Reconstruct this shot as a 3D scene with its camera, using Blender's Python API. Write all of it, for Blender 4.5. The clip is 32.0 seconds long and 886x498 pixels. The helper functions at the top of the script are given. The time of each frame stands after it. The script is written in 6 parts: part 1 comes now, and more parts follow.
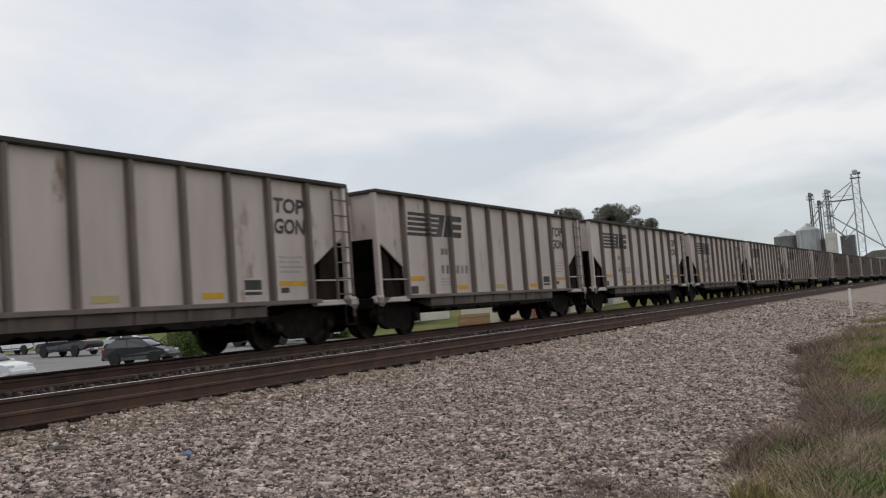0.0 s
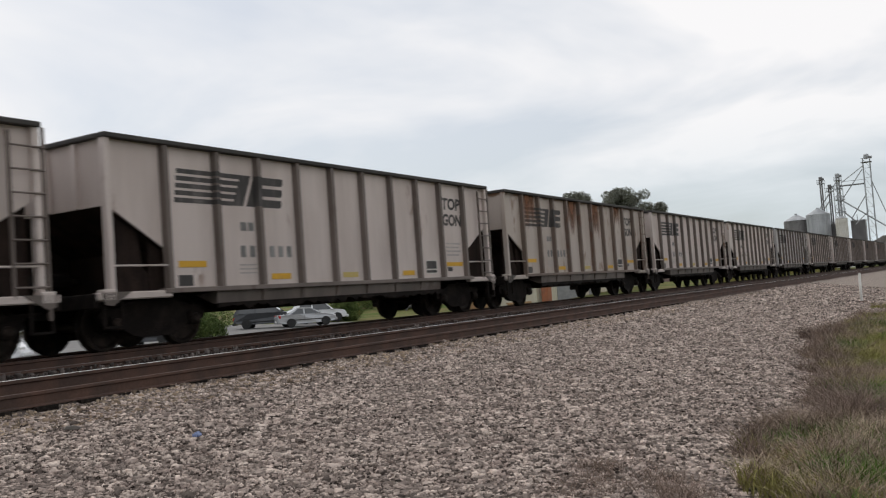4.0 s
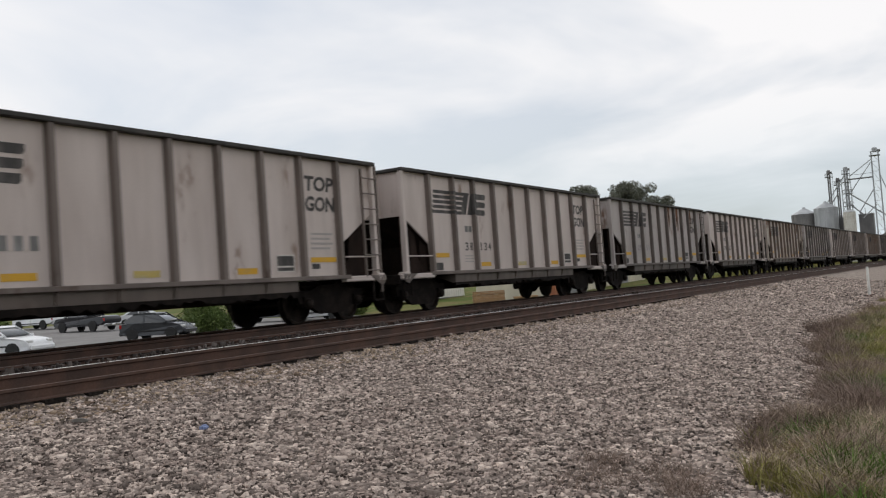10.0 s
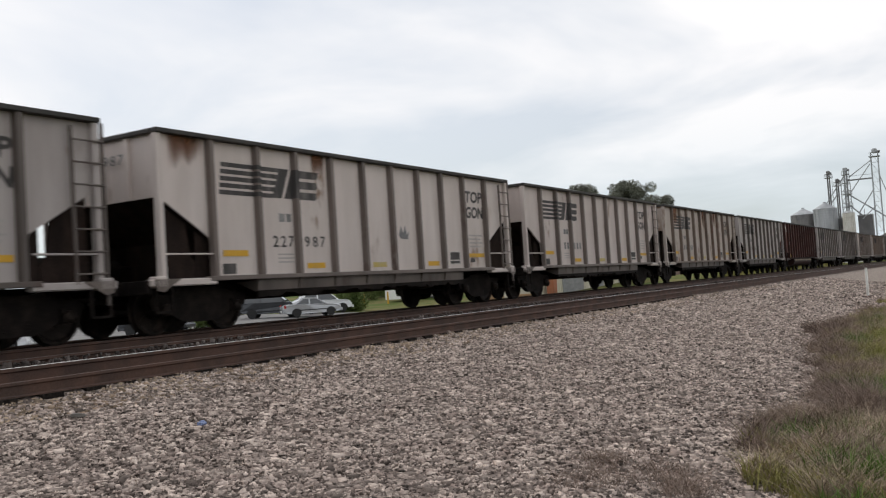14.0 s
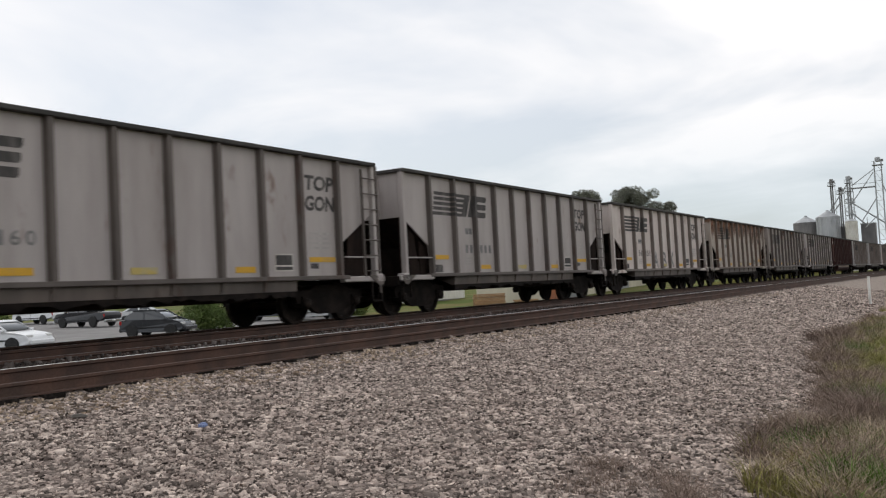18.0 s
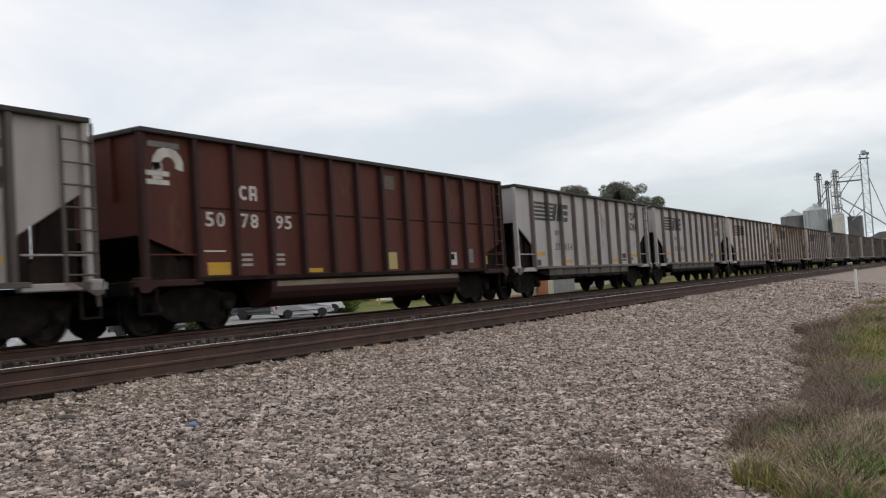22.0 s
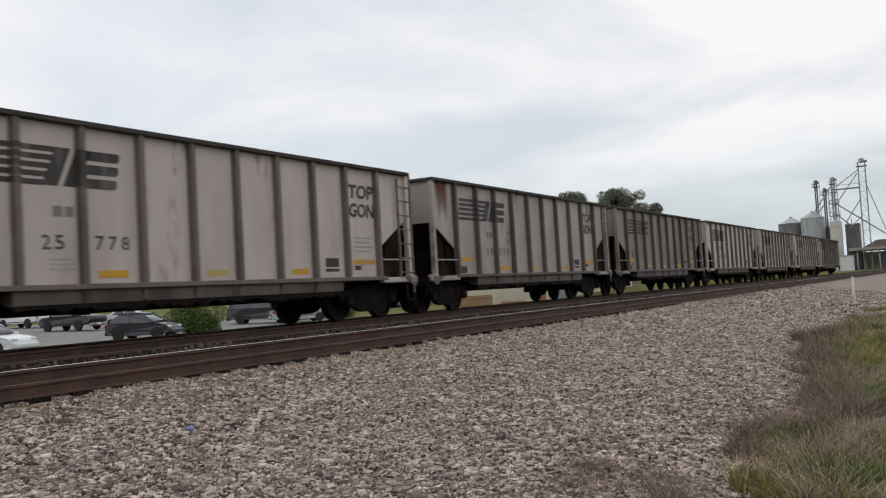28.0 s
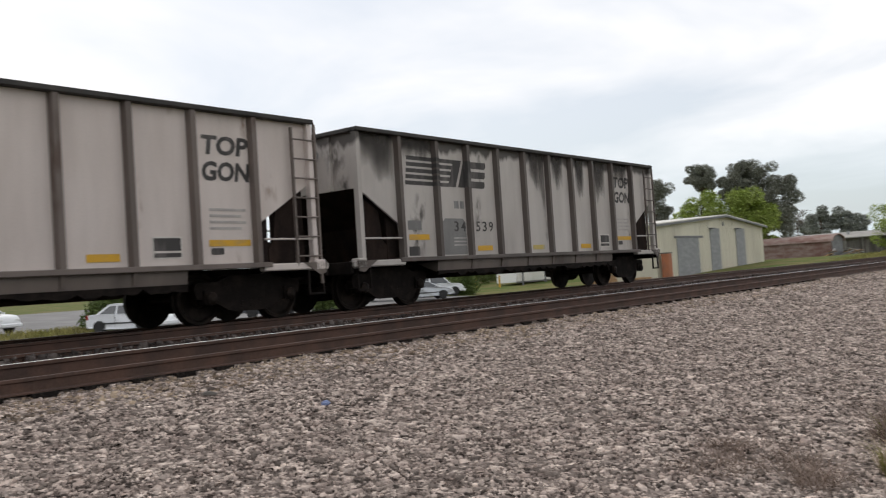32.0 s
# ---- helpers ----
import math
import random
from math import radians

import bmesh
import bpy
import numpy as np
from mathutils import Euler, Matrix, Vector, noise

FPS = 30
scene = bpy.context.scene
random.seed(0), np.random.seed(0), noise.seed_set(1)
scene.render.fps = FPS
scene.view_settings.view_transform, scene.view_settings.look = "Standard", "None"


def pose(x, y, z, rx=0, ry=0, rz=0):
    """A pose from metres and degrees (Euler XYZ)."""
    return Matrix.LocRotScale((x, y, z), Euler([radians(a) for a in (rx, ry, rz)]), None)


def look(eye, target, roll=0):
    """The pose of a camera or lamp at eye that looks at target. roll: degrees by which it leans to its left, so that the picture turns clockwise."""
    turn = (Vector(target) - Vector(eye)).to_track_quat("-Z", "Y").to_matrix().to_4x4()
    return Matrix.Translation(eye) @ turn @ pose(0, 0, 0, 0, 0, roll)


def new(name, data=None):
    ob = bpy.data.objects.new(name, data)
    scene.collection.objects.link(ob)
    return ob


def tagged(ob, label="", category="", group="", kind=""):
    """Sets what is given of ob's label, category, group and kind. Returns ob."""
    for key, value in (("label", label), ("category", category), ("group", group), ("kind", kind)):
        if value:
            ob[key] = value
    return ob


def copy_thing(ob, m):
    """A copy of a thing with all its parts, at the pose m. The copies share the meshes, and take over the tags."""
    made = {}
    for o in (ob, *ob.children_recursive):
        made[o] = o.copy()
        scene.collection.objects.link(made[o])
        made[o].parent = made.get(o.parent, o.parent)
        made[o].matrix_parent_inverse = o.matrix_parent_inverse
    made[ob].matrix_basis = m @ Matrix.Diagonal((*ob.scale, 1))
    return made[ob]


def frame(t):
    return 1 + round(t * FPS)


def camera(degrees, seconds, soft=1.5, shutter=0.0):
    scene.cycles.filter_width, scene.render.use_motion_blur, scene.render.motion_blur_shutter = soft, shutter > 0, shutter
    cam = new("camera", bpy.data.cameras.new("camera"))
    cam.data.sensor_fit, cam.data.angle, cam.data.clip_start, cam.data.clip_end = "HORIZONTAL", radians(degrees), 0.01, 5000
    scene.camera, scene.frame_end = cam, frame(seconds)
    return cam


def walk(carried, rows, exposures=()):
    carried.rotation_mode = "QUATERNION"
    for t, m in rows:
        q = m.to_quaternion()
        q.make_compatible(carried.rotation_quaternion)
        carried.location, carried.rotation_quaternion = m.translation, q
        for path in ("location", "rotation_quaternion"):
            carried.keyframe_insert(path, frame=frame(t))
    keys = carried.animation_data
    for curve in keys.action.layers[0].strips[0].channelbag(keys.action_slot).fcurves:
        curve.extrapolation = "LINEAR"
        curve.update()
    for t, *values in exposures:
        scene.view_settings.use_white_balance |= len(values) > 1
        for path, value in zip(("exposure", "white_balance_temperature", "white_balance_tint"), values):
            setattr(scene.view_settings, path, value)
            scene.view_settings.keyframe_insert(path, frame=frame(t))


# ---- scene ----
# ---- the camera: a person's eye beside the track, panning a little ----
# seconds, turn about the vertical, tilt, lean, eye
PATH = [
    (0, -60.01, 3.93, -4.31, -0.011, -0.008, 0.584),
    (0.5, -59.91, 3.77, -4.13, -0.011, -0.007, 0.583),
    (1, -59.74, 3.57, -4.39, -0.001, -0.007, 0.578),
    (1.5, -59.68, 3.24, -4.48, -0.006, -0.012, 0.578),
    (2, -59.71, 2.98, -4.19, -0.008, -0.009, 0.576),
    (2.5, -59.67, 2.89, -3.96, -0.006, -0.003, 0.582),
    (3, -59.55, 2.89, -3.95, -0.013, -0.006, 0.578),
    (3.5, -59.44, 2.88, -4.03, -0.012, -0.008, 0.583),
    (5.5, -59.30, 2.91, -4.37, 0.000, -0.005, 0.575),
    (6, -59.29, 2.73, -4.46, 0.001, -0.005, 0.580),
    (6.5, -59.34, 2.68, -4.17, 0.000, -0.002, 0.580),
    (7, -59.42, 2.62, -3.92, -0.004, 0.003, 0.581),
    (7.5, -59.29, 2.58, -3.95, -0.001, 0.001, 0.578),
    (8, -59.24, 2.44, -4.00, 0.004, 0.003, 0.578),
    (8.5, -59.13, 2.39, -4.07, 0.001, 0.001, 0.578),
    (9, -59.04, 2.44, -3.95, 0.000, -0.000, 0.578),
    (9.5, -58.95, 2.43, -4.03, 0.001, 0.001, 0.576),
    (10, -58.93, 2.53, -4.09, -0.005, -0.007, 0.577),
    (10.5, -58.98, 2.60, -4.07, -0.009, -0.007, 0.580),
    (11, -59.00, 2.67, -3.95, -0.004, -0.003, 0.577),
    (11.5, -59.00, 2.67, -3.87, -0.001, 0.004, 0.581),
    (12, -59.01, 2.65, -3.79, -0.003, -0.003, 0.578),
    (12.5, -59.06, 2.59, -3.63, -0.004, 0.001, 0.580),
    (13, -58.96, 2.56, -3.61, -0.003, -0.000, 0.576),
    (13.5, -58.95, 2.48, -3.86, 0.007, 0.002, 0.574),
    (14, -58.98, 2.37, -3.63, 0.001, 0.000, 0.578),
    (14.5, -59.03, 2.32, -3.21, 0.001, 0.005, 0.575),
    (16.5, -57.96, 2.46, -2.62, -0.007, 0.000, 0.575),
    (17, -58.34, 2.51, -2.70, -0.014, -0.003, 0.577),
    (17.5, -58.64, 2.59, -2.89, -0.010, -0.002, 0.576),
    (18, -58.86, 2.66, -3.06, -0.009, -0.001, 0.578),
    (18.5, -59.05, 2.69, -3.06, -0.005, 0.002, 0.579),
    (19, -59.20, 2.67, -3.42, -0.007, -0.007, 0.580),
    (19.5, -59.35, 2.70, -3.56, -0.004, -0.007, 0.576),
    (20, -59.50, 2.71, -3.60, -0.013, -0.008, 0.575),
    (20.5, -59.59, 2.68, -3.21, -0.006, -0.003, 0.579),
    (21, -59.63, 2.60, -3.26, -0.007, -0.004, 0.578),
    (21.5, -59.59, 2.52, -3.41, -0.009, -0.005, 0.574),
    (22, -59.55, 2.40, -3.60, -0.004, 0.002, 0.578),
    (22.5, -59.46, 2.34, -3.42, -0.004, 0.001, 0.577),
    (23, -59.45, 2.30, -3.40, -0.002, -0.000, 0.577),
    (23.5, -59.38, 2.28, -3.61, -0.006, -0.007, 0.575),
    (24, -59.38, 2.30, -3.68, -0.006, -0.004, 0.580),
    (24.5, -59.39, 2.45, -3.63, -0.004, -0.002, 0.578),
    (25, -59.40, 2.55, -3.55, -0.001, -0.005, 0.577),
    (25.5, -59.45, 2.60, -3.47, -0.005, -0.004, 0.577),
    (27.5, -59.70, 2.79, -3.34, -0.016, -0.007, 0.579),
    (28, -59.70, 2.74, -3.30, -0.014, -0.004, 0.578),
    (28.5, -59.75, 2.73, -3.40, -0.011, -0.009, 0.575),
    (29, -59.86, 2.58, -3.07, -0.013, 0.002, 0.579),
    (29.5, -59.98, 2.30, -3.50, -0.011, 0.011, 0.580),
    (30, -59.92, 1.76, -3.35, 0.001, 0.023, 0.577),
    (30.5, -59.71, 1.20, -3.84, -0.017, 0.032, 0.580),
    (31, -59.67, 0.87, -4.06, -0.041, 0.027, 0.583),
    (31.5, -59.87, 0.96, -3.58, -0.039, 0.023, 0.582),
    (31.6, -59.42, 1.00, -3.58, -0.039, 0.024, 0.582),
    (31.7, -58.90, 1.06, -3.59, -0.038, 0.026, 0.582),
    (31.8, -57.36, 1.21, -3.61, -0.037, 0.031, 0.582),
    (31.9, -54.52, 1.50, -3.64, -0.036, 0.040, 0.582),
    (32, -51.76, 1.77, -3.67, -0.034, 0.048, 0.582),
]
EXPOSURES = ((0, -0.25), (3, -0.17), (6, -0.15), (8, -0.1), (11, -0.17), (13, -0.1), (17, -0.05), (20, -0.08), (25, -0.08), (28, -0.15), (30, -0.08), (31, 0.0), (32, 0.04))


def view(turn, tilt, lean, x, y, z):
    return pose(x, y, z, 0, 0, turn) @ pose(0, 0, 0, 90 + tilt) @ pose(0, 0, 0, 0, 0, lean)


cam = camera(53.18, 32.0, soft=1.2, shutter=0.12)
walk(cam, [(t, view(*row)) for t, *row in PATH], EXPOSURES)

# ---- sky, sun, exposure ----
world = bpy.data.worlds.new("overcast_sky")
scene.world = world
world.use_nodes = True
SUN_ELEVATION, SUN_AZIMUTH = radians(48), radians(20)   # azimuth from +Y towards +X


def build_sky():
    nt = world.node_tree
    nt.nodes.clear()
    N, L = nt.nodes.new, nt.links.new
    out, bg = N("ShaderNodeOutputWorld"), N("ShaderNodeBackground")
    sky = N("ShaderNodeTexSky")
    sky.sky_type, sky.sun_disc = "NISHITA", False
    sky.sun_elevation, sky.sun_rotation = SUN_ELEVATION, SUN_AZIMUTH
    sky.air_density, sky.dust_density = 1.0, 2.0
    tc, sep = N("ShaderNodeTexCoord"), N("ShaderNodeSeparateXYZ")
    L(tc.outputs["Generated"], sep.inputs[0])
    # the cloud deck: the direction met with a flat layer
    up = N("ShaderNodeMath")
    up.operation = "MAXIMUM"
    L(sep.outputs["Z"], up.inputs[0])
    up.inputs[1].default_value = 0.0
    lift = N("ShaderNodeMath")
    L(up.outputs[0], lift.inputs[0])
    lift.inputs[1].default_value = 0.18
    div = N("ShaderNodeVectorMath")
    div.operation = "DIVIDE"
    comb = N("ShaderNodeCombineXYZ")
    for k in range(3):
        L(lift.outputs[0], comb.inputs[k])
    L(tc.outputs["Generated"], div.inputs[0])
    L(comb.outputs[0], div.inputs[1])
    n1 = N("ShaderNodeTexNoise")
    n1.inputs["Scale"].default_value, n1.inputs["Detail"].default_value = 1.1, 5.0
    n1.inputs["Roughness"].default_value, n1.inputs["Distortion"].default_value = 0.5, 0.35
    L(div.outputs[0], n1.inputs["Vector"])
    ramp = N("ShaderNodeValToRGB")
    ramp.color_ramp.elements[0].position, ramp.color_ramp.elements[1].position = 0.36, 0.60
    ramp.color_ramp.elements[0].color = (0.62, 0.62, 0.62, 1)
    ramp.color_ramp.elements[1].color = (1, 1, 1, 1)
    L(n1.outputs["Fac"], ramp.inputs[0])
    cloud = N("ShaderNodeMix")
    cloud.data_type = "RGBA"
    cloud.inputs["A"].default_value = (6.8, 7.8, 8.8, 1)
    cloud.inputs["B"].default_value = (10.6, 10.5, 10.6, 1)
    L(ramp.outputs[0], cloud.inputs["Factor"])
    # the deck thins to pale blue towards the horizon
    rise = N("ShaderNodeMapRange")
    rise.interpolation_type = "SMOOTHSTEP"
    rise.inputs["From Min"].default_value, rise.inputs["From Max"].default_value = 0.0, 0.2
    rise.inputs["To Min"].default_value = 0.25
    L(sep.outputs["Z"], rise.inputs["Value"])
    band = N("ShaderNodeMix")
    band.data_type = "RGBA"
    band.inputs["A"].default_value = (6.8, 8.0, 8.7, 1)
    L(rise.outputs[0], band.inputs["Factor"])
    L(cloud.outputs["Result"], band.inputs["B"])
    mix = N("ShaderNodeMix")
    mix.data_type = "RGBA"
    L(ramp.outputs[0], mix.inputs["Factor"])
    L(sky.outputs[0], mix.inputs["A"])
    L(band.outputs["Result"], mix.inputs["B"])
    L(mix.outputs["Result"], bg.inputs["Color"])
    bg.inputs["Strength"].default_value = 0.1
    L(bg.outputs[0], out.inputs["Surface"])


build_sky()
sun = new("sun", bpy.data.lights.new("sun", "SUN"))
sun.data.energy, sun.data.angle, sun.data.color = 1.0, radians(14), (1.0, 0.96, 0.9)
sun.matrix_basis = look((math.sin(SUN_AZIMUTH) * math.cos(SUN_ELEVATION), math.cos(SUN_AZIMUTH) * math.cos(SUN_ELEVATION), math.sin(SUN_ELEVATION)), (0, 0, 0))


# ---- materials ----
def material(name, base, second=None, scale=(4, 4, 4), contrast=(0.4, 0.65), rough=0.8, metal=0.0, bump=0.0, bump_scale=60.0, fine=0.12, spread=0.0, island=False, detail=5.0):
    """Base colour broken up by a second one at a coarse scale, a fine grain, a bump, and a spread of lightness between objects."""
    m = bpy.data.materials.new(name)
    m.use_nodes = True
    nt = m.node_tree
    N, L = nt.nodes.new, nt.links.new
    bsdf = nt.nodes["Principled BSDF"]
    bsdf.inputs["Roughness"].default_value, bsdf.inputs["Metallic"].default_value = rough, metal
    tc, info = N("ShaderNodeTexCoord"), N("ShaderNodeObjectInfo")
    mp = N("ShaderNodeMapping")
    mp.inputs["Scale"].default_value = scale
    L(tc.outputs["Object"], mp.inputs["Vector"])
    n1 = N("ShaderNodeTexNoise")
    n1.noise_dimensions = "4D"
    L(mp.outputs[0], n1.inputs["Vector"])
    w = N("ShaderNodeMath")
    w.operation = "MULTIPLY"
    w.inputs[1].default_value = 37.0
    L(info.outputs["Random"], w.inputs[0])
    L(w.outputs[0], n1.inputs["W"])
    n1.inputs["Scale"].default_value, n1.inputs["Detail"].default_value = 1.0, detail
    ramp = N("ShaderNodeMapRange")
    ramp.inputs["From Min"].default_value, ramp.inputs["From Max"].default_value = contrast
    L(n1.outputs["Fac"], ramp.inputs["Value"])
    mix = N("ShaderNodeMix")
    mix.data_type = "RGBA"
    mix.inputs["A"].default_value = (*base, 1)
    mix.inputs["B"].default_value = (*(second or [c * 0.7 for c in base]), 1)
    L(ramp.outputs[0], mix.inputs["Factor"])
    n2 = N("ShaderNodeTexNoise")
    n2.inputs["Scale"].default_value, n2.inputs["Detail"].default_value = bump_scale, 3.0
    L(tc.outputs["Object"], n2.inputs["Vector"])
    grain = N("ShaderNodeMapRange")
    grain.inputs["From Min"].default_value, grain.inputs["From Max"].default_value = 0.3, 0.7
    grain.inputs["To Min"].default_value, grain.inputs["To Max"].default_value = 1 - fine, 1 + fine
    L(n2.outputs["Fac"], grain.inputs["Value"])
    tone = N("ShaderNodeVectorMath")
    tone.operation = "SCALE"
    L(mix.outputs["Result"], tone.inputs[0])
    L(grain.outputs[0], tone.inputs["Scale"])
    last = tone.outputs[0]
    if spread:
        vary = N("ShaderNodeMapRange")
        vary.inputs["To Min"].default_value, vary.inputs["To Max"].default_value = 1 - spread, 1 + spread
        if island:
            L(N("ShaderNodeNewGeometry").outputs["Random Per Island"], vary.inputs["Value"])
        else:
            L(info.outputs["Random"], vary.inputs["Value"])
        t2 = N("ShaderNodeVectorMath")
        t2.operation = "SCALE"
        L(last, t2.inputs[0])
        L(vary.outputs[0], t2.inputs["Scale"])
        last = t2.outputs[0]
    L(last, bsdf.inputs["Base Color"])
    if bump:
        b = N("ShaderNodeBump")
        b.inputs["Strength"].default_value, b.inputs["Distance"].default_value = bump, 0.02
        L(n2.outputs["Fac"], b.inputs["Height"])
        L(b.outputs[0], bsdf.inputs["Normal"])
    return m


def weathered_paint(name, paint, grime, rust, rust_amount=0.25, top_rust=0.0, rough=0.6):
    """Wagon paint: streaks of grime running down, rust blooms, and rust run-off from the top edge."""
    m = material(name, paint, grime, (1.5, 1.5, 0.45), (0.42, 0.8), rough, 0.0, 0.05, 35.0, 0.03)
    nt = m.node_tree
    N, L = nt.nodes.new, nt.links.new
    bsdf = nt.nodes["Principled BSDF"]
    before = bsdf.inputs["Base Color"].links[0].from_socket
    tc, info = N("ShaderNodeTexCoord"), N("ShaderNodeObjectInfo")
    sep = N("ShaderNodeSeparateXYZ")
    L(tc.outputs["Object"], sep.inputs[0])
    w = N("ShaderNodeMath")
    w.operation = "MULTIPLY"
    w.inputs[1].default_value = 61.0
    L(info.outputs["Random"], w.inputs[0])

    def noise_of(scale, size, detail):
        mp, n = N("ShaderNodeMapping"), N("ShaderNodeTexNoise")
        mp.inputs["Scale"].default_value = scale
        n.noise_dimensions = "4D"
        n.inputs["Scale"].default_value, n.inputs["Detail"].default_value = size, detail
        L(tc.outputs["Object"], mp.inputs["Vector"])
        L(mp.outputs[0], n.inputs["Vector"])
        L(w.outputs[0], n.inputs["W"])
        return n.outputs["Fac"]

    def ranged(value, a, b, lo=0.0, hi=1.0):
        r = N("ShaderNodeMapRange")
        for key, v in (("From Min", a), ("From Max", b), ("To Min", lo), ("To Max", hi)):
            r.inputs[key].default_value = v
        L(value, r.inputs["Value"])
        return r.outputs[0]

    def times(a, b, op="MULTIPLY"):
        n = N("ShaderNodeMath")
        n.operation = op
        L(a, n.inputs[0])
        L(b, n.inputs[1])
        return n.outputs[0]

    bloom = ranged(noise_of((1.4, 1.4, 0.5), 1.0, 6.0), 0.62 - 0.2 * rust_amount, 0.72 - 0.2 * rust_amount)
    speck = ranged(noise_of((6, 6, 3), 1.0, 4.0), 0.45, 0.6)
    rusty = times(bloom, speck)
    if top_rust:
        streak = noise_of((3.2, 3.2, 0.12), 1.0, 4.0)
        height = ranged(sep.outputs["Z"], 3.7 - 1.9 * top_rust, 3.7)
        rusty = times(rusty, ranged(times(streak, height, "ADD"), 0.95, 1.12), "MAXIMUM")
    # fine dark runs down the sheet
    run = N("ShaderNodeVectorMath")
    run.operation = "SCALE"
    L(before, run.inputs[0])
    L(ranged(noise_of((5, 5, 0.5), 1.0, 4.0), 0.3, 0.62, 0.95, 1.02), run.inputs["Scale"])
    before = run.outputs[0]
    mix = N("ShaderNodeMix")
    mix.data_type = "RGBA"
    L(rusty, mix.inputs["Factor"])
    L(before, mix.inputs["A"])
    mix.inputs["B"].default_value = (*rust, 1)
    L(mix.outputs["Result"], bsdf.inputs["Base Color"])
    return m


def wash(name, colour):
    """A thin run-off stain: thick along its top edge, breaking into drips below and fading at both sides."""
    m = bpy.data.materials.new(name)
    m.use_nodes = True
    nt = m.node_tree
    N, L = nt.nodes.new, nt.links.new
    bsdf = nt.nodes["Principled BSDF"]
    bsdf.inputs["Roughness"].default_value = 0.85
    tc, sep, info = N("ShaderNodeTexCoord"), N("ShaderNodeSeparateXYZ"), N("ShaderNodeObjectInfo")
    L(tc.outputs["Generated"], sep.inputs[0])

    def calc(op, a, b):
        n = N("ShaderNodeMath")
        n.operation = op
        for k, v in enumerate((a, b)):
            if isinstance(v, (int, float)):
                n.inputs[k].default_value = v
            else:
                L(v, n.inputs[k])
        return n.outputs[0]

    def streaks(scale):
        mp, n = N("ShaderNodeMapping"), N("ShaderNodeTexNoise")
        mp.inputs["Scale"].default_value = scale
        n.noise_dimensions = "4D"
        n.inputs["Scale"].default_value, n.inputs["Detail"].default_value = 1.0, 4.0
        L(tc.outputs["Object"], mp.inputs["Vector"])
        L(mp.outputs[0], n.inputs["Vector"])
        L(calc("MULTIPLY", info.outputs["Random"], 53.0), n.inputs["W"])
        return n.outputs["Fac"]

    side = calc("MULTIPLY", calc("MULTIPLY", sep.outputs["X"], calc("SUBTRACT", 1.0, sep.outputs["X"])), 5.0)
    thick = calc("ADD", calc("MULTIPLY", sep.outputs["Z"], 1.1), calc("MULTIPLY", streaks((3.2, 3.2, 0.45)), 1.2))
    alpha = calc("MULTIPLY", calc("SUBTRACT", thick, 1.08), 1.35)
    clip = N("ShaderNodeClamp")
    L(calc("MULTIPLY", alpha, calc("MINIMUM", side, 1.0)), clip.inputs["Value"])
    clip.inputs["Max"].default_value = 0.8
    L(clip.outputs[0], bsdf.inputs["Alpha"])
    tint = N("ShaderNodeMix")
    tint.data_type = "RGBA"
    L(streaks((3, 3, 1.2)), tint.inputs["Factor"])
    tint.inputs["A"].default_value = (*[c * 0.6 for c in colour], 1)
    tint.inputs["B"].default_value = (*[c * 1.5 for c in colour], 1)
    L(tint.outputs["Result"], bsdf.inputs["Base Color"])
    return m


def foliage(name, base, second):
    m = material(name, base, second, (0.7, 0.7, 0.7), (0.4, 0.62), 0.7, 0.0, 0.0, 5.0, 0.25, 0.35, True)
    m.node_tree.nodes["Principled BSDF"].inputs["Specular IOR Level"].default_value = 0.2
    return m


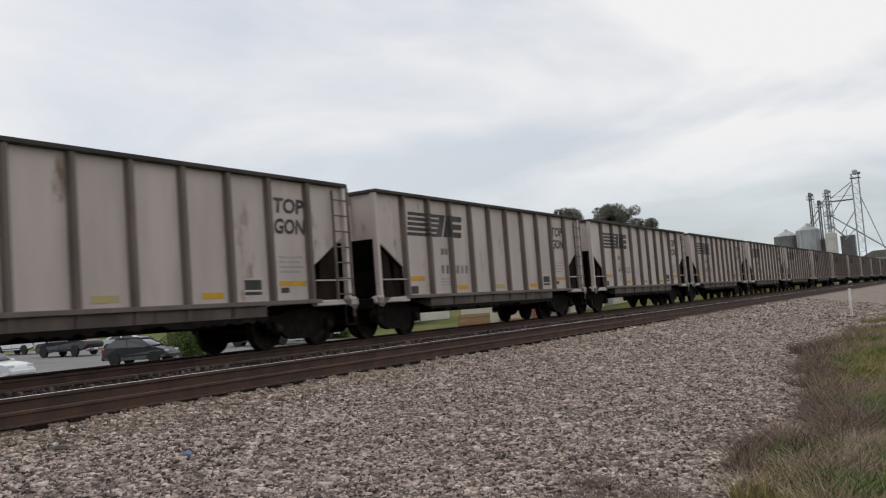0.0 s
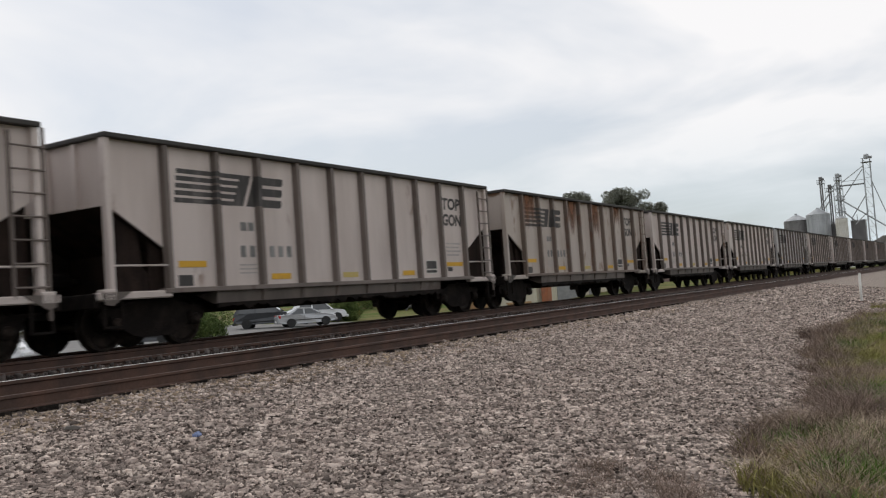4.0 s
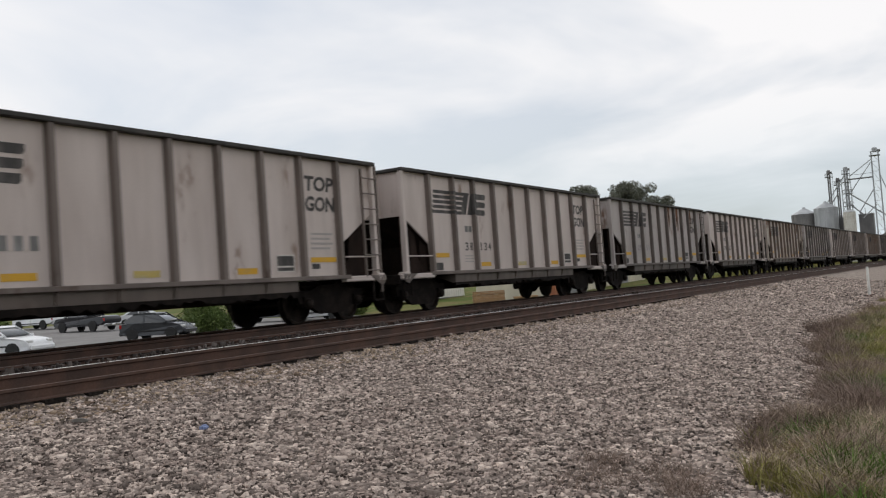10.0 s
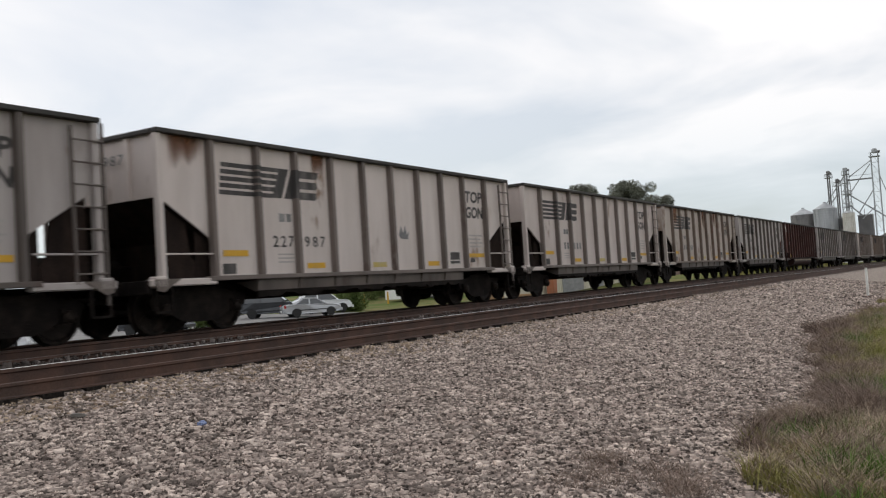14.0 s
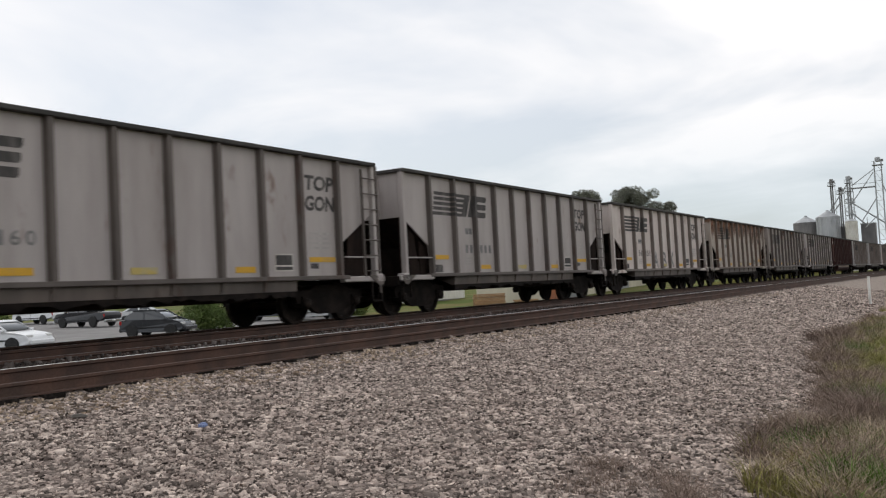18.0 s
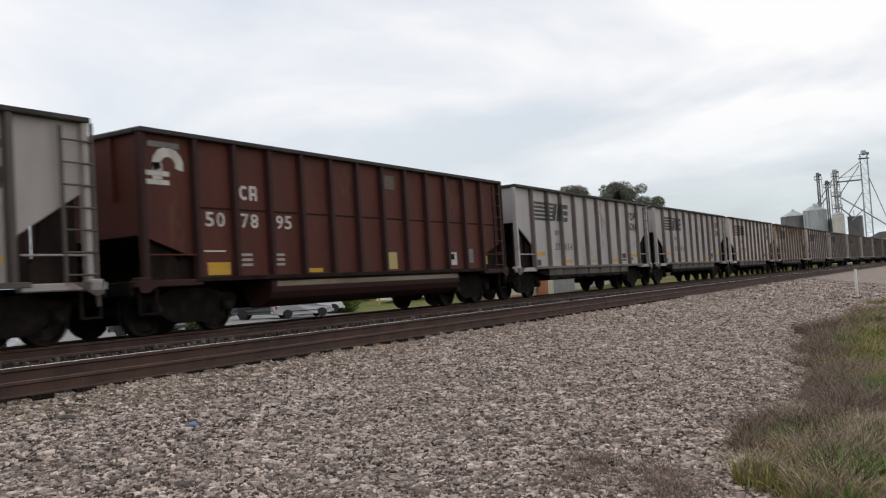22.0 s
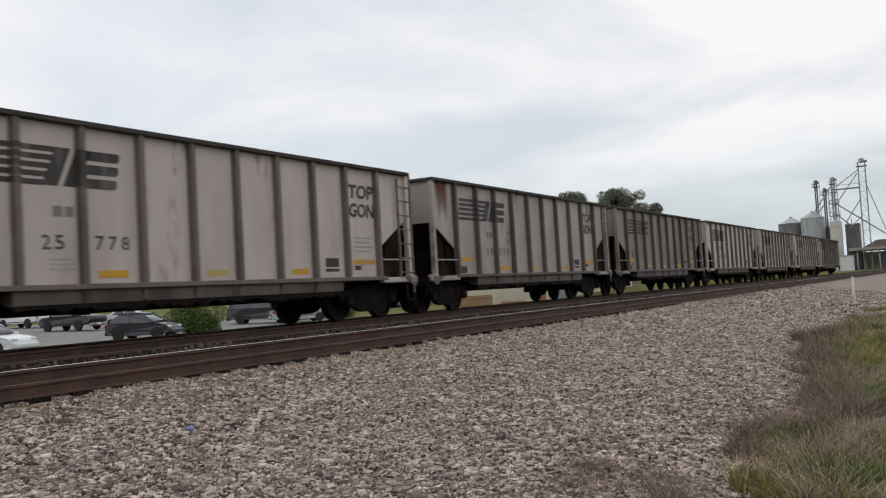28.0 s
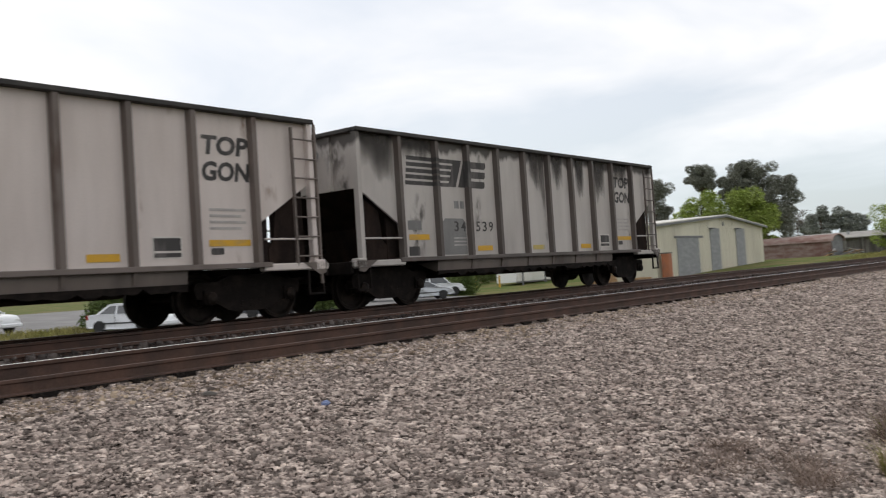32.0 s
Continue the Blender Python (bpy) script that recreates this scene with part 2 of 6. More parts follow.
RUST = (0.10, 0.045, 0.025)
M = {
    # near bed darker than its stones: the gaps' shade is in the colour
    "ballast": material("ballast_gravel", (0.11, 0.088, 0.078), (0.25, 0.205, 0.18), (14, 14, 14), (0.42, 0.62), 0.95, 0, 1.0, 26.0, 0.35),
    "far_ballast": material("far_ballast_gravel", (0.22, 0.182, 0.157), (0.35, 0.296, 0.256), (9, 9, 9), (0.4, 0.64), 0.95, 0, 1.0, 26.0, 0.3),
    "stone": material("ballast_stone", (0.245, 0.195, 0.17), (0.47, 0.393, 0.343), (7, 7, 7), (0.35, 0.7), 0.92, 0, 0.3, 60.0, 0.15, 0.82, True, 2.0),
    "rail_side": material("rusty_rail", (0.098, 0.053, 0.038), (0.065, 0.039, 0.03), (3, 3, 3), (0.4, 0.6), 0.85, 0.1, 0.15, 40.0, 0.15),
    "fouled_shaded": material("fouled_shaded_ballast", (0.015, 0.0125, 0.011), (0.034, 0.028, 0.024), (9, 9, 9), (0.42, 0.7), 0.95, 0, 0.8, 26.0, 0.35),
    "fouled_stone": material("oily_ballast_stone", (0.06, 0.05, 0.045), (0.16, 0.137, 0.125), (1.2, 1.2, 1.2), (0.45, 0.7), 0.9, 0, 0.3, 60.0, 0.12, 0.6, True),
    "stained": material("rust_stained_ballast", (0.055, 0.032, 0.023), (0.10, 0.065, 0.048), (9, 9, 9), (0.42, 0.7), 0.95, 0, 1.0, 26.0, 0.4),
    "rusty_stone": material("rust_stained_stone", (0.19, 0.135, 0.093), (0.38, 0.295, 0.21), (1.5, 1.5, 1.5), (0.42, 0.68), 0.95, 0, 0.3, 60.0, 0.15, 0.6, True),
    "graffiti": material("grey_spray_paint", (0.10, 0.097, 0.10), (0.17, 0.165, 0.165), (3, 3, 2.2), (0.45, 0.6), 0.6),
    "overpaint": material("grey_overpaint_patch", (0.17, 0.163, 0.158), (0.23, 0.22, 0.21), (3, 3, 1), (0.4, 0.7), 0.7),
    "splash": material("pale_orange_splash", (0.66, 0.54, 0.40), (0.45, 0.26, 0.12), (6, 6, 6), (0.45, 0.65), 0.8),
    "streak": material("dark_run_off_stain", (0.045, 0.038, 0.034), (0.08, 0.067, 0.06), (4, 4, 1), (0.4, 0.7), 0.8),
    "stencil": material("faint_stencil", (0.36, 0.33, 0.31), (0.47, 0.43, 0.40), (5, 5, 2), (0.45, 0.7), 0.7),
    "rust_wash": wash("orange_rust_run_off", (0.19, 0.082, 0.04)),
    "soot_wash": wash("black_soot_run_off", (0.06, 0.052, 0.047)),
    # distance haze mixed into the needle colour, paler than the nearer pines
    "far_pine": foliage("haze_pale_pine_needles", (0.25, 0.265, 0.235), (0.30, 0.31, 0.275)),
    "rail_top": material("polished_rail_head", (0.86, 0.84, 0.82), (0.7, 0.68, 0.66), (2, 8, 8), (0.4, 0.7), 0.5, 1.0, 0.0, 30.0, 0.08),
    "rail_dull": material("dull_rail_head", (0.13, 0.11, 0.10), (0.25, 0.23, 0.22), (1.5, 8, 8), (0.45, 0.7), 0.6, 0.6, 0.0, 30.0, 0.1),
    "tie": material("creosoted_wood", (0.045, 0.030, 0.022), (0.025, 0.019, 0.016), (3, 18, 9), (0.4, 0.65), 0.9, 0, 0.5, 40.0, 0.2, 0.35),
    "plate": material("rusty_tie_plate", (0.11, 0.055, 0.03), None, (9, 9, 9), (0.4, 0.6), 0.9, 0.1, 0.3, 50.0, 0.2, 0.2),
    "grass": material("grass_ground", (0.085, 0.115, 0.03), (0.16, 0.14, 0.06), (0.35, 0.35, 0.35), (0.4, 0.62), 0.95, 0, 0.6, 14.0, 0.3),
    "lot": material("worn_asphalt", (0.14, 0.133, 0.13), (0.19, 0.183, 0.178), (0.4, 0.4, 0.4), (0.38, 0.64), 0.9, 0, 0.2, 40.0, 0.1),
    "iron": material("grimy_black_iron", (0.013, 0.0105, 0.0095), (0.028, 0.021, 0.018), (4, 4, 4), (0.45, 0.7), 0.75, 0.2, 0.25, 30.0, 0.2),
    "wheel": material("worn_wheel_steel", (0.02, 0.016, 0.014), (0.045, 0.033, 0.027), (5, 5, 5), (0.45, 0.7), 0.6, 0.5, 0.1, 30.0, 0.2),
    "black": material("black_lettering", (0.045, 0.04, 0.038), (0.16, 0.143, 0.132), (5, 5, 1.2), (0.5, 0.75), 0.7),
    "faded": material("faded_grey_lettering", (0.16, 0.155, 0.15), (0.3, 0.29, 0.28), (5, 5, 2), (0.45, 0.7), 0.7),
    "white": material("white_lettering", (0.62, 0.58, 0.53), (0.4, 0.34, 0.3), (5, 5, 2), (0.45, 0.75), 0.7),
    "yellow": material("yellow_reflector_patch", (0.62, 0.34, 0.02), (0.45, 0.28, 0.08), (3, 3, 6), (0.5, 0.7), 0.6),
    "pale_yellow": material("faded_yellow_patch", (0.5, 0.38, 0.12), (0.4, 0.36, 0.26), (3, 3, 6), (0.45, 0.65), 0.7),
    "tan_stripe": material("faded_tan_stripe", (0.30, 0.225, 0.16), (0.16, 0.115, 0.085), (1.2, 1.2, 5), (0.4, 0.66), 0.7),
    "tan_wall": material("cream_metal_siding", (0.62, 0.58, 0.46), (0.52, 0.48, 0.38), (0.6, 0.6, 0.2), (0.4, 0.65), 0.6, 0, 0.05, 10.0, 0.04),
    "pale_roof": material("pale_metal_roof", (0.66, 0.64, 0.58), (0.55, 0.52, 0.46), (0.8, 0.3, 1), (0.4, 0.65), 0.55),
    "trim": material("dark_grey_trim", (0.12, 0.12, 0.125), (0.2, 0.2, 0.2), (2, 2, 2), (0.4, 0.7), 0.6),
    "door_grey": material("grey_painted_door", (0.22, 0.225, 0.23), (0.3, 0.3, 0.3), (1, 1, 3), (0.4, 0.7), 0.6),
    "brick_red": material("faded_red_siding", (0.19, 0.105, 0.085), (0.28, 0.21, 0.18), (0.7, 0.7, 2.5), (0.42, 0.6), 0.85),
    "old_wood": material("weathered_board", (0.16, 0.145, 0.13), (0.24, 0.22, 0.20), (2, 2, 0.4), (0.4, 0.65), 0.9, 0, 0.2, 20.0, 0.15, 0.25),
    "grey_roof": material("old_grey_roof", (0.27, 0.255, 0.235), (0.36, 0.34, 0.31), (0.5, 0.5, 0.5), (0.4, 0.65), 0.75),
    "white_wall": material("white_metal_siding", (0.8, 0.79, 0.77), (0.68, 0.67, 0.65), (0.5, 0.5, 0.3), (0.45, 0.7), 0.55),
    "galvanised": material("galvanised_steel", (0.34, 0.35, 0.36), (0.46, 0.47, 0.48), (1, 1, 0.25), (0.4, 0.65), 0.5, 0.25, 0.04, 12.0, 0.06),
    "dark_steel": material("weathered_dark_steel", (0.17, 0.165, 0.165), (0.24, 0.23, 0.225), (1, 1, 0.4), (0.4, 0.65), 0.65, 0.3),
    "post_white": material("white_marker_paint", (0.78, 0.77, 0.74), (0.6, 0.58, 0.55), (6, 6, 2), (0.45, 0.7), 0.6),
    "bark": material("pine_bark", (0.10, 0.075, 0.055), (0.15, 0.115, 0.09), (2, 2, 0.6), (0.4, 0.6), 0.95, 0, 0.4, 10.0, 0.2),
    # needles lightened somewhat to carry haze
    "pine": foliage("pine_needles", (0.16, 0.165, 0.13), (0.21, 0.213, 0.17)),
    "leaf": foliage("spring_leaves", (0.24, 0.31, 0.06), (0.31, 0.37, 0.10)),
    "shrub": foliage("shrub_leaves", (0.085, 0.125, 0.035), (0.14, 0.18, 0.055)),
    "far_leaf": foliage("bare_twigs", (0.14, 0.12, 0.10), (0.19, 0.17, 0.14)),
    "blade": foliage("green_grass_blade", (0.22, 0.212, 0.066), (0.30, 0.265, 0.105)),
    "bright_blade": foliage("fresh_green_blade", (0.07, 0.13, 0.02), (0.105, 0.17, 0.036)),
    "straw": foliage("dry_straw", (0.30, 0.235, 0.175), (0.40, 0.32, 0.235)),
    "rust_weed": foliage("rusty_dead_weed", (0.22, 0.13, 0.06), (0.29, 0.19, 0.1)),
    "stalk": foliage("dead_weed_stalk", (0.165, 0.12, 0.097), (0.245, 0.185, 0.15)),
    "car_white": material("white_car_paint", (0.78, 0.79, 0.80), (0.7, 0.71, 0.72), (1, 1, 1), (0.4, 0.7), 0.25),
    "car_black": material("black_car_paint", (0.02, 0.02, 0.024), (0.03, 0.03, 0.034), (1, 1, 1), (0.4, 0.7), 0.22),
    "car_grey": material("dark_grey_car_paint", (0.05, 0.053, 0.058), (0.065, 0.068, 0.073), (1, 1, 1), (0.4, 0.7), 0.25, 0.4),
    "car_silver": material("silver_car_paint", (0.5, 0.51, 0.52), (0.45, 0.46, 0.47), (1, 1, 1), (0.4, 0.7), 0.25, 0.5),
    "car_glass": material("dark_car_glass", (0.03, 0.035, 0.04), (0.04, 0.045, 0.05), (1, 1, 1), (0.4, 0.7), 0.06),
    "rubber": material("tyre_rubber", (0.022, 0.022, 0.022), (0.035, 0.034, 0.033), (8, 8, 8), (0.4, 0.7), 0.9),
    "chrome": material("chrome_and_alloy", (0.6, 0.6, 0.6), (0.5, 0.5, 0.5), (4, 4, 4), (0.4, 0.7), 0.2, 1.0),
    "lamp_glass": material("lamp_lens", (0.7, 0.7, 0.68), (0.6, 0.6, 0.6), (4, 4, 4), (0.4, 0.7), 0.1),
    "lamp_red": material("red_lamp_lens", (0.4, 0.02, 0.02), (0.3, 0.02, 0.02), (4, 4, 4), (0.4, 0.7), 0.15),
    "orange": material("orange_paint", (0.38, 0.13, 0.055), (0.27, 0.11, 0.06), (2, 2, 2), (0.4, 0.7), 0.6),
    "lumber": material("raw_lumber", (0.36, 0.22, 0.11), (0.26, 0.15, 0.08), (2, 6, 6), (0.4, 0.65), 0.85, 0, 0.2, 20.0, 0.15, 0.25),
    "blue": material("blue_plastic", (0.14, 0.19, 0.36), (0.22, 0.27, 0.42), (6, 6, 6), (0.4, 0.7), 0.5),
    # near-black, so the shade of the covered wagon ends sits in the colour
    "slope": material("shade_dark_slope_sheet", (0.018, 0.013, 0.0115), (0.034, 0.023, 0.019), (3, 3, 1), (0.4, 0.65), 0.85, 0, 0.1, 30.0, 0.15),
}

for key in ("car_glass",):
    M[key].node_tree.nodes["Principled BSDF"].inputs["Coat Weight"].default_value = 1.0
for key in ("iron", "wheel", "slope", "fouled_shaded", "fouled_stone", "ballast", "far_ballast", "stone", "stained", "grass", "straw", "stalk", "blade", "bright_blade"):
    M[key].node_tree.nodes["Principled BSDF"].inputs["Specular IOR Level"].default_value = 0.06

# ---- helpers for meshes ----
def part(name, bm, mat, parent=None, label="", at=None, keep=False):
    """Links a bmesh as one mesh object under a thing or a part."""
    me = bpy.data.meshes.new(name)
    bm.normal_update()
    bm.to_mesh(me)
    if not keep:
        bm.free()
    me.materials.append(M[mat] if isinstance(mat, str) else mat)
    ob = new(name, me)
    if parent is not None:
        ob.parent = parent
    if at is not None:
        ob.matrix_basis = at
    if label:
        tagged(ob, label)
    return ob


def shared(name, me, parent, at=None):
    ob = new(name, me)
    ob.parent = parent
    if at is not None:
        ob.matrix_basis = at
    return ob


def thing(name, at, label, category, group="", kind=""):
    ob = new(name)
    ob.empty_display_size = 0.3
    ob.matrix_basis = at
    return tagged(ob, label, category, group, kind)


def boxes(*rows, bevel=0.0, bm=None):
    """Boxes from (x0, x1, y0, y1, z0, z1)."""
    bm = bm or bmesh.new()
    for x0, x1, y0, y1, z0, z1 in rows:
        v = [bm.verts.new((x, y, z)) for x in (x0, x1) for y in (y0, y1) for z in (z0, z1)]
        for f in ((0, 1, 3, 2), (4, 6, 7, 5), (0, 4, 5, 1), (2, 3, 7, 6), (0, 2, 6, 4), (1, 5, 7, 3)):
            bm.faces.new([v[i] for i in f])
    if bevel:
        bmesh.ops.bevel(bm, geom=bm.edges[:], offset=bevel, segments=1, affect="EDGES")
    return bm


def prism(points, a, b, axis="y", bm=None, bevel=0.0):
    """A flat outline pushed from a to b along an axis. axis y: points are (x, z); x: (y, z); z: (x, y)."""
    bm = bm or bmesh.new()

    def at(p, d):
        return {"y": (p[0], d, p[1]), "x": (d, p[0], p[1]), "z": (p[0], p[1], d)}[axis]

    lo, hi = [bm.verts.new(at(p, a)) for p in points], [bm.verts.new(at(p, b)) for p in points]
    n = len(points)
    faces = [bm.faces.new(lo), bm.faces.new(hi[::-1])]
    for i in range(n):
        faces.append(bm.faces.new((lo[i], hi[i], hi[(i + 1) % n], lo[(i + 1) % n])))
    bmesh.ops.recalc_face_normals(bm, faces=faces)
    if bevel:
        bmesh.ops.bevel(bm, geom=bm.edges[:], offset=bevel, segments=1, affect="EDGES")
    return bm


def rod(p, q, r, r2=None, sides=8, bm=None):
    """A round bar from p to q."""
    bm = bm or bmesh.new()
    p, q = Vector(p), Vector(q)
    m = Matrix.Translation((p + q) / 2) @ (q - p).to_track_quat("Z", "Y").to_matrix().to_4x4()
    bmesh.ops.create_cone(bm, cap_ends=True, segments=sides, radius1=r, radius2=r if r2 is None else r2, depth=(q - p).length, matrix=m)
    return bm


def lathe(profile, sides=20, axis="y", bm=None):
    """Turns (along, radius) points about an axis through the origin."""
    bm = bm or bmesh.new()
    rings = []
    for d, r in profile:
        ring = []
        for k in range(sides):
            a = 2 * math.pi * k / sides
            c, s = r * math.cos(a), r * math.sin(a)
            ring.append(bm.verts.new({"y": (c, d, s), "x": (d, c, s), "z": (c, s, d)}[axis]))
        rings.append(ring)
    faces = []
    for r0, r1 in zip(rings, rings[1:]):
        for k in range(sides):
            faces.append(bm.faces.new((r0[k], r0[(k + 1) % sides], r1[(k + 1) % sides], r1[k])))
    faces.append(bm.faces.new(rings[0][::-1]))
    faces.append(bm.faces.new(rings[-1]))
    bmesh.ops.recalc_face_normals(bm, faces=faces)
    return bm


def mesh_from(name, verts, faces, mat):
    me = bpy.data.meshes.new(name)
    me.from_pydata(verts, [], faces)
    me.materials.append(M[mat])
    me.update()
    return me


# lettering: the built-in font turned to stand on a wagon's side
def letter_mesh(text, height, width=None, bold=0.0, slant=0.0):
    cu = bpy.data.curves.new("lettering", "FONT")
    cu.body, cu.size, cu.align_x, cu.offset = text, 1.0, "CENTER", bold
    cu.resolution_u = 3
    ob = bpy.data.objects.new("lettering", cu)
    scene.collection.objects.link(ob)
    bpy.context.view_layer.update()
    me = bpy.data.meshes.new_from_object(ob.evaluated_get(bpy.context.evaluated_depsgraph_get()))
    bpy.data.objects.remove(ob)
    co = np.empty(len(me.vertices) * 3)
    me.vertices.foreach_get("co", co)
    co = co.reshape(-1, 3)
    lo, hi = co.min(0), co.max(0)
    sx = (width / (hi[0] - lo[0])) if width else height / (hi[1] - lo[1])
    x = (co[:, 0] - (lo[0] + hi[0]) / 2) * sx
    z = (co[:, 1] - lo[1]) * height / (hi[1] - lo[1])
    x = x + slant * (z - height / 2)
    me.vertices.foreach_set("co", np.stack([x, np.zeros_like(x), z], 1).ravel())
    me.update()
    return me


TOP_TEXT, GON_TEXT = letter_mesh("TOP", 0.335, 1.0, 0.036, 0.14), letter_mesh("GON", 0.335, 1.0, 0.036, 0.14)
ABK_TEXT = {d: letter_mesh(d, 0.72, 0.55, 0.015) for d in "ABK"}
DIGITS = {d: letter_mesh(d, 0.235, 0.17 if d != "1" else 0.06, 0.015) for d in "0123456789"}
for me in ABK_TEXT.values():
    me.materials.clear()
    me.materials.append(M["graffiti"])
for me in (TOP_TEXT, GON_TEXT, *DIGITS.values()):
    me.materials.clear()
    me.materials.append(M["black"])

# ---- the plan: X along the line, Y away across it, z = 0 on the rail heads ----
NEAR_TRACK, FAR_TRACK = 9.49, 13.71
GAUGE = 1.505
BEND, BEND_FROM, BEND_TO = 5.62e-5, 24.7, 260.0


def drift(x):
    """How far the curving line has moved towards -Y at x."""
    d = min(max(0.0, x - BEND_FROM), BEND_TO - BEND_FROM)
    return -BEND * d * d - 2 * BEND * d * max(0.0, x - BEND_TO)


def heading(x):
    return -2 * BEND * min(max(0.0, x - BEND_FROM), BEND_TO - BEND_FROM)


def smooth(a, b, v):
    u = min(1.0, max(0.0, (v - a) / (b - a)))
    return u * u * (3 - 2 * u)


def far_ground(x, y):
    return -1.25 + 0.022 * min(34.0, max(0.0, y - 43)) + 1.3 * smooth(58, 112, x)


def toe(x):
    """Where the ballast slope ends on the near side."""
    return 1.3 + 0.058 * min(40.0, max(-4.0, x - 7.8)) + 0.25 * math.sin(x * 0.9) + 0.15 * math.sin(x * 2.3)


def land(x, y):
    """Height of the surface without the loose stones."""
    v = y - drift(x)
    if v < 7.85:
        t = toe(x)
        low = -1.0 - 0.10 * smooth(0, -8, v)
        if v <= t:
            return low
        return low + (-0.29 - low) * ((v - t) / (7.85 - t)) ** 0.9
    if v < 8.65:
        return -0.29 + 0.108 * smooth(7.85, 8.12, v) - 0.023 * smooth(8.5, 8.65, v)
    if v <= 15.7:
        return -0.205
    f = far_ground(x, y)
    return -0.205 + (f + 0.24) * smooth(15.7, 18.2, v)


def grid_mesh(name, xs, ys, height, mat, follow=True):
    verts = [(x, y + (drift(x) if follow else 0), height(x, y + (drift(x) if follow else 0))) for x in xs for y in ys]
    n = len(ys)
    faces = [(i * n + j, (i + 1) * n + j, (i + 1) * n + j + 1, i * n + j + 1) for i in range(len(xs) - 1) for j in range(n - 1)]
    me = mesh_from(name, verts, faces, mat)
    me.polygons.foreach_set("use_smooth", [True] * len(faces))
    return me


XS = [-2500, -900, -300, -120, -60, -30] + [x * 2.0 for x in range(-10, 60)] + [125, 135, 150, 170, 190, 215, 240, 270, 310, 360, 450, 700, 1200, 2500]
YS = [-2500, -900, -300, -100, -40, -20, -10, -6, -4, -2] + [x * 0.5 for x in range(-2, 15)] + [7.85, 8.12, 8.65, 15.7, 16.2, 16.7, 17.2, 17.7, 18.2, 20, 23, 27, 32, 38, 43, 49, 55, 66, 77, 84, 110, 170, 300, 700, 2500]
tagged(new("ground", grid_mesh("ground", XS, YS, lambda x, y: land(x, y) - 0.06, "grass")), "patchy spring grass and bare earth around the line", "ground", kind="structure")


def rough_land(x, y):
    return land(x, y) + 0.035 * noise.noise((x * 0.8, y * 0.8, 0.0)) + 0.012 * noise.noise((x * 4, y * 4, 3.0))


def build_ballast():
    verts, faces = [], []
    xs = [-40 + 2.0 * i for i in range(16)] + [-8 + 0.4 * i for i in range(100)] + [32 + 1.5 * i for i in range(60)] + [125 + 8 * i for i in range(40)]
    lanes = [j / 14 for j in range(14)]
    steps = [7.4, 7.7, 7.85, 8.0, 8.15, 8.3, 8.45, 8.7, 9.0, 9.4, 10.0, 10.6, 11.2, 11.7, 12.2, 12.7, 13.2, 13.8, 14.4, 15.0, 15.6, 16.2, 16.8, 17.3]
    n = len(lanes) + len(steps)
    for x in xs:
        t = toe(x) - 0.5
        across = [t + (7.4 - t) * f for f in lanes] + steps
        for j, v in enumerate(across):
            y = v + drift(x)
            edge = -0.1 if j in (0, n - 1) else 0.0
            verts.append((x, y, rough_land(x, y) + edge))
    for i in range(len(xs) - 1):
        for j in range(n - 1):
            faces.append((i * n + j, (i + 1) * n + j, (i + 1) * n + j + 1, i * n + j + 1))
    me = mesh_from("ballast_bed", verts, faces, "ballast")
    me.polygons.foreach_set("use_smooth", [True] * len(faces))
    # the middles between the rails are fouled, and darkened further for the train's shade
    me.materials.append(M["fouled_shaded"])
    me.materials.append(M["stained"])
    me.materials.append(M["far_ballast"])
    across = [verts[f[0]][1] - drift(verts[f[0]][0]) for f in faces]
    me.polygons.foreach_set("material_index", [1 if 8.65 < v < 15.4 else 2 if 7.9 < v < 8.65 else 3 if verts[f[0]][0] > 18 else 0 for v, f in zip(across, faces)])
    tagged(new("ballast_bed", me), "crushed grey-brown stone ballast under the two tracks", "ballast", kind="structure")


build_ballast()


